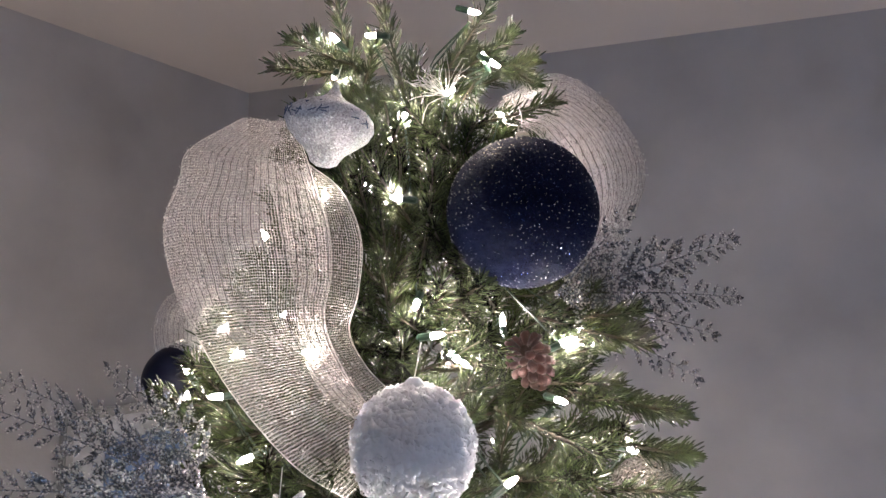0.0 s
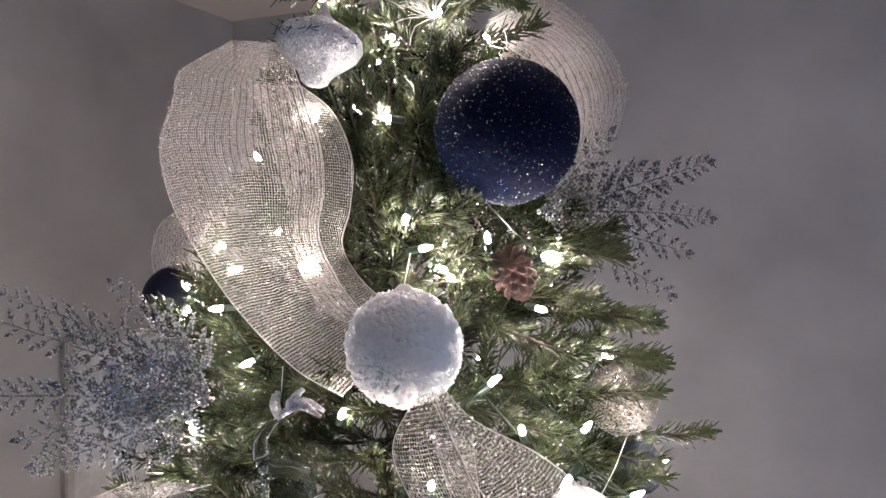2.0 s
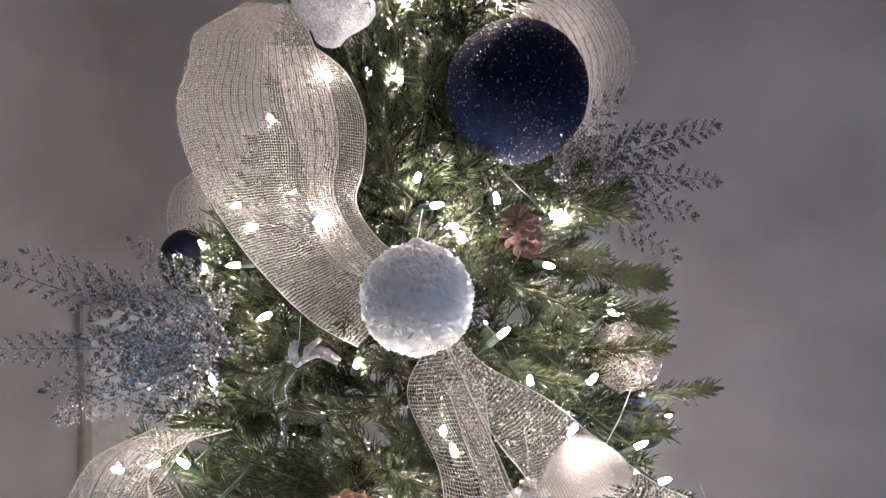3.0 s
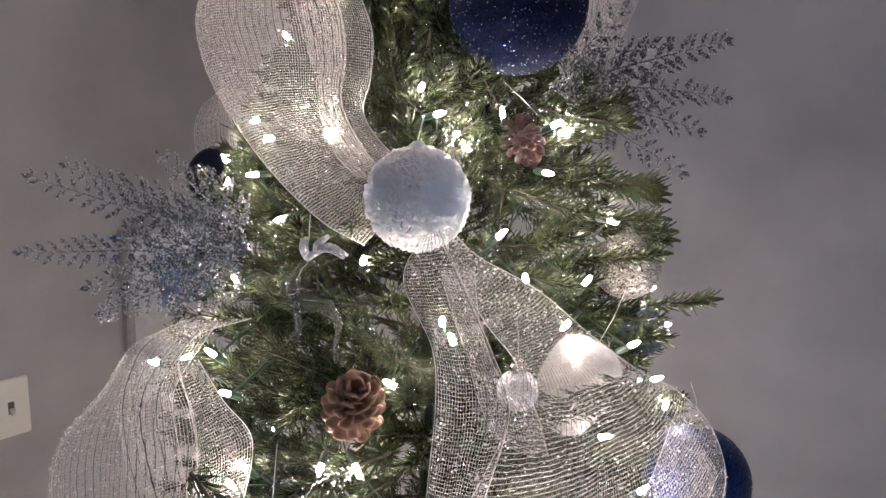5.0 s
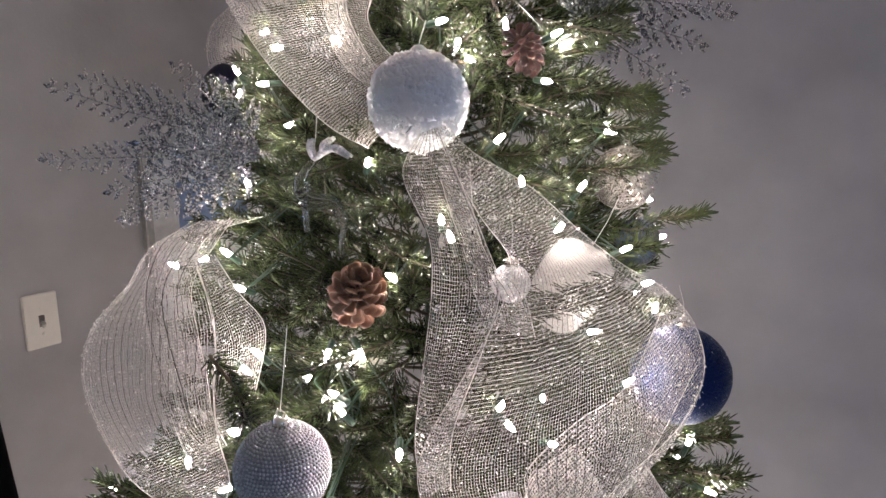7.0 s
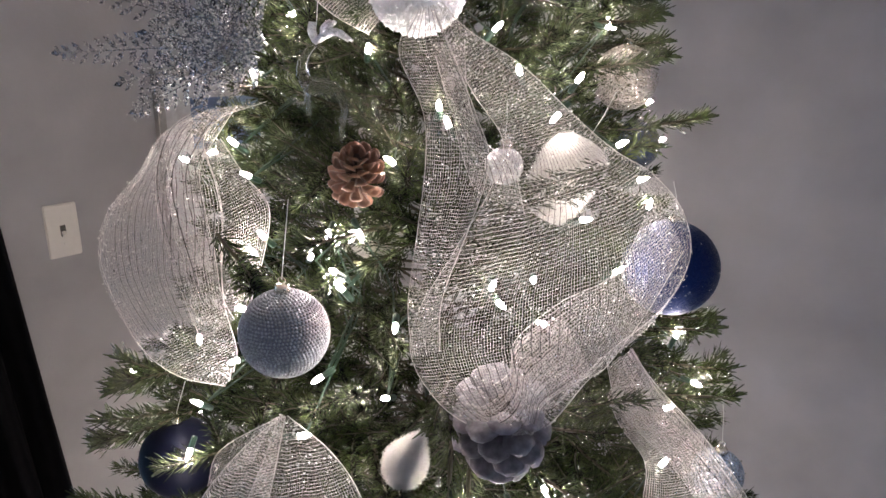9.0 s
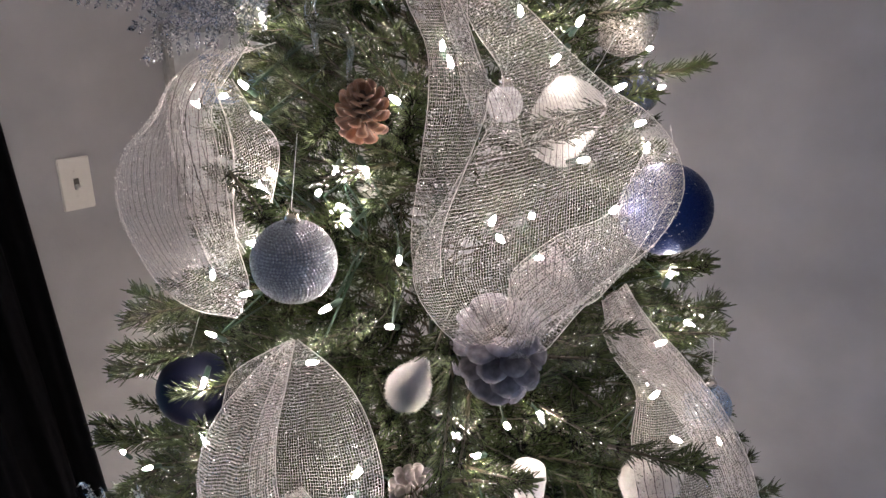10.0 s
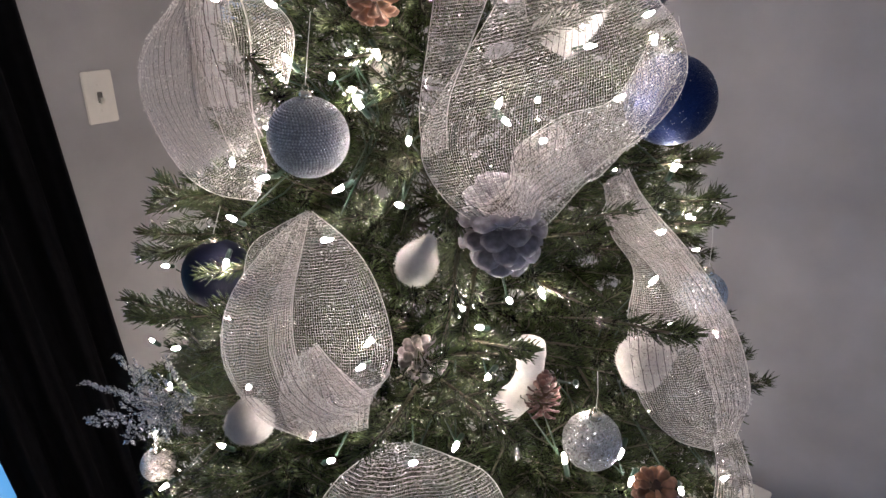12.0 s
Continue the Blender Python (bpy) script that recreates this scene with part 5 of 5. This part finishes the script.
net_fold(rb, [((-0.259, 0.666, 1.552), (-0.170, 0.616, 1.567), 0.0, 0.002),
     ((-0.321, 0.669, 1.520), (-0.227, 0.625, 1.547), 0.01, 0.004),
     ((-0.353, 0.670, 1.470), (-0.244, 0.614, 1.519), 0.02, 0.005),
     ((-0.394, 0.661, 1.424), (-0.226, 0.601, 1.477), 0.03, 0.006),
     ((-0.404, 0.644, 1.376), (-0.218, 0.590, 1.441), 0.03, 0.006),
     ((-0.387, 0.630, 1.329), (-0.217, 0.576, 1.398), 0.03, 0.006),
     ((-0.337, 0.597, 1.277), (-0.210, 0.561, 1.350), 0.02, 0.005),
     ((-0.281, 0.574, 1.255), (-0.195, 0.548, 1.308), 0.01, 0.004),
     ((-0.218, 0.560, 1.254), (-0.197, 0.540, 1.284), 0.0, 0.003)], 0.0, M_NET_FAINT)
net_fold(rb, [((-0.241, 0.608, 1.519), (-0.221, 0.608, 1.527), 0.0, 0.002),
     ((-0.224, 0.595, 1.472), (-0.190, 0.589, 1.493), 0.005, 0.002),
     ((-0.215, 0.582, 1.430), (-0.161, 0.581, 1.458), 0.005, 0.002),
     ((-0.214, 0.566, 1.382), (-0.170, 0.570, 1.396), 0.005, 0.002),
     ((-0.209, 0.559, 1.344), (-0.184, 0.564, 1.351), 0.0, 0.002)], 0.0, M_NET_OPEN)
net_fold(rb, [((-0.256, 0.630, 1.556), (-0.204, 0.620, 1.562), 0, 0.002),
     ((-0.290, 0.625, 1.530), (-0.219, 0.615, 1.541), 0.01, 0.006),
     ((-0.305, 0.615, 1.480), (-0.246, 0.605, 1.494), 0.012, 0.008),
     ((-0.300, 0.605, 1.433), (-0.239, 0.595, 1.445), 0.012, 0.008),
     ((-0.282, 0.590, 1.388), (-0.226, 0.580, 1.407), 0.012, 0.008),
     ((-0.262, 0.575, 1.344), (-0.215, 0.565, 1.364), 0.01, 0.006),
     ((-0.240, 0.560, 1.308), (-0.198, 0.555, 1.339), 0, 0.003)], 1.0, M_NET_OPEN)
rb = net_ribbon((-0.117, 0.451, 1.286), "teardrop loop of pale net ribbon on the tree's front")
net_fold(rb, [((-0.117, 0.451, 1.286), (-0.109, 0.453, 1.288), 0.0, 0.001),
     ((-0.157, 0.439, 1.248), (-0.107, 0.419, 1.261), 0.01, 0.003),
     ((-0.193, 0.422, 1.198), (-0.109, 0.390, 1.223), 0.02, 0.004),
     ((-0.204, 0.408, 1.147), (-0.102, 0.363, 1.186), 0.03, 0.004),
     ((-0.184, 0.390, 1.101), (-0.087, 0.349, 1.150), 0.03, 0.004),
     ((-0.144, 0.378, 1.063), (-0.057, 0.341, 1.125), 0.02, 0.004),
     ((-0.095, 0.377, 1.044), (-0.035, 0.366, 1.098), 0.0, 0.003)], 0.0, M_NET)
net_fold(rb, [((-0.118, 0.455, 1.284), (-0.107, 0.454, 1.289), 0.0, 0.001),
     ((-0.124, 0.439, 1.257), (-0.064, 0.446, 1.259), 0.01, 0.003),
     ((-0.144, 0.422, 1.202), (-0.036, 0.442, 1.217), 0.02, 0.003),
     ((-0.151, 0.412, 1.158), (-0.017, 0.430, 1.161), 0.02, 0.003),
     ((-0.142, 0.398, 1.124), (-0.015, 0.415, 1.127), 0.02, 0.003),
     ((-0.120, 0.383, 1.085), (-0.034, 0.398, 1.096), 0.01, 0.003),
     ((-0.096, 0.380, 1.047), (-0.034, 0.384, 1.065), 0.0, 0.003)], 0.0, M_NET_OPEN)
net_fold(rb, [((-0.099, 0.376, 1.165), (-0.084, 0.379, 1.168), 0.0, 0.002),
     ((-0.098, 0.353, 1.139), (-0.035, 0.368, 1.129), 0.01, 0.003),
     ((-0.099, 0.355, 1.094), (-0.030, 0.383, 1.111), 0.01, 0.003),
     ((-0.086, 0.363, 1.059), (-0.033, 0.377, 1.074), 0.0, 0.003)], 0.0, M_NET)
net_fold(rb, [((-0.114, 0.375, 1.150), (-0.083, 0.375, 1.176), 0, 0.002),
     ((-0.126, 0.370, 1.108), (-0.058, 0.370, 1.149), 0.012, 0.004),
     ((-0.117, 0.370, 1.066), (-0.037, 0.375, 1.124), 0.016, 0.004),
     ((-0.081, 0.375, 1.054), (-0.013, 0.385, 1.132), 0.014, 0.004),
     ((-0.040, 0.380, 1.075), (-0.009, 0.395, 1.149), 0, 0.003)], 1.0, M_NET_CLOSE)
net_fold(rb, [((-0.115, 0.455, 1.287), (-0.110, 0.455, 1.288), 0, 0.001),
     ((-0.175, 0.450, 1.248), (-0.129, 0.455, 1.270), 0.005, 0.002),
     ((-0.192, 0.450, 1.205), (-0.145, 0.455, 1.235), 0.005, 0.002)], 1.0, M_NET_OPEN)
rb = net_ribbon((0.206, 0.558, 1.275), "pale blue tinted net ribbon trailing down the tree's side")
net_fold(rb, [((0.206, 0.558, 1.275), (0.233, 0.601, 1.312), 0.0, 0.002),
     ((0.221, 0.547, 1.246), (0.266, 0.597, 1.270), 0.01, 0.004),
     ((0.248, 0.535, 1.211), (0.316, 0.593, 1.220), 0.02, 0.005),
     ((0.247, 0.522, 1.158), (0.364, 0.585, 1.163), 0.03, 0.005),
     ((0.256, 0.498, 1.104), (0.395, 0.564, 1.109), 0.03, 0.005),
     ((0.274, 0.481, 1.062), (0.410, 0.543, 1.058), 0.03, 0.005),
     ((0.313, 0.471, 1.028), (0.402, 0.521, 1.036), 0.01, 0.004),
     ((0.360, 0.481, 1.009), (0.389, 0.499, 1.017), 0.0, 0.003)], 0.0, M_NET)
net_fold(rb, [((0.205, 0.570, 1.303), (0.233, 0.590, 1.317), 0, 0.002),
     ((0.222, 0.565, 1.254), (0.264, 0.580, 1.271), 0.008, 0.004),
     ((0.270, 0.560, 1.208), (0.309, 0.570, 1.224), 0.01, 0.005),
     ((0.308, 0.550, 1.164), (0.348, 0.560, 1.178), 0.01, 0.005),
     ((0.340, 0.540, 1.110), (0.386, 0.545, 1.124), 0.01, 0.005),
     ((0.358, 0.520, 1.060), (0.403, 0.525, 1.063), 0.01, 0.004),
     ((0.371, 0.505, 1.019), (0.394, 0.510, 1.031), 0, 0.003)], 1.0, M_NET_CLOSE)
net_fold(rb, [((0.375, 0.530, 0.994), (0.394, 0.530, 1.019), 0, 0.002),
     ((0.385, 0.520, 0.949), (0.418, 0.520, 0.968), 0.008, 0.003),
     ((0.389, 0.510, 0.893), (0.437, 0.510, 0.911), 0.01, 0.003),
     ((0.403, 0.505, 0.840), (0.444, 0.505, 0.848), 0, 0.003)], 0.0, M_NET)
rb = net_ribbon((-0.009, 0.381, 1.051), "pale net ribbon low on the tree's front")
net_fold(rb, [((-0.009, 0.381, 1.051), (0.013, 0.385, 1.053), 0.0, 0.001),
     ((-0.041, 0.368, 1.032), (0.053, 0.393, 1.034), 0.01, 0.003),
     ((-0.067, 0.353, 1.009), (0.099, 0.391, 1.016), 0.03, 0.004),
     ((-0.085, 0.345, 0.971), (0.123, 0.386, 0.973), 0.03, 0.004),
     ((-0.078, 0.335, 0.923), (0.117, 0.374, 0.924), 0.01, 0.004)], 0.0, M_NET_OPEN)

# parcels on the floor by the wall
def parcel(along, off, turn, w, dpt, h, material, ribbon, label):
    root = thing("gift_box", (0, 0, 0), label, "gift box")
    root.matrix_world = F_B @ pose(along, off, 0.001, 0, 0, turn)
    part("body", box(bmesh.new(), -w / 2, w / 2, -dpt / 2, dpt / 2, 0, h, 0.003), material, root)
    part("band", box(bmesh.new(), -0.012, 0.012, -dpt / 2 - 0.0015, dpt / 2 + 0.0015, -0.0005, h + 0.0015), ribbon, root)
    return root


parcel(1.40, 0.12, 12, 0.16, 0.12, 0.235, M_PLASTIC, M_SILVER, "white gift box with silver band by the wall")
parcel(1.535, 0.16, -20, 0.10, 0.08, 0.24, M_KRAFT, M_NAVY, "brown paper gift box with dark band on the floor")
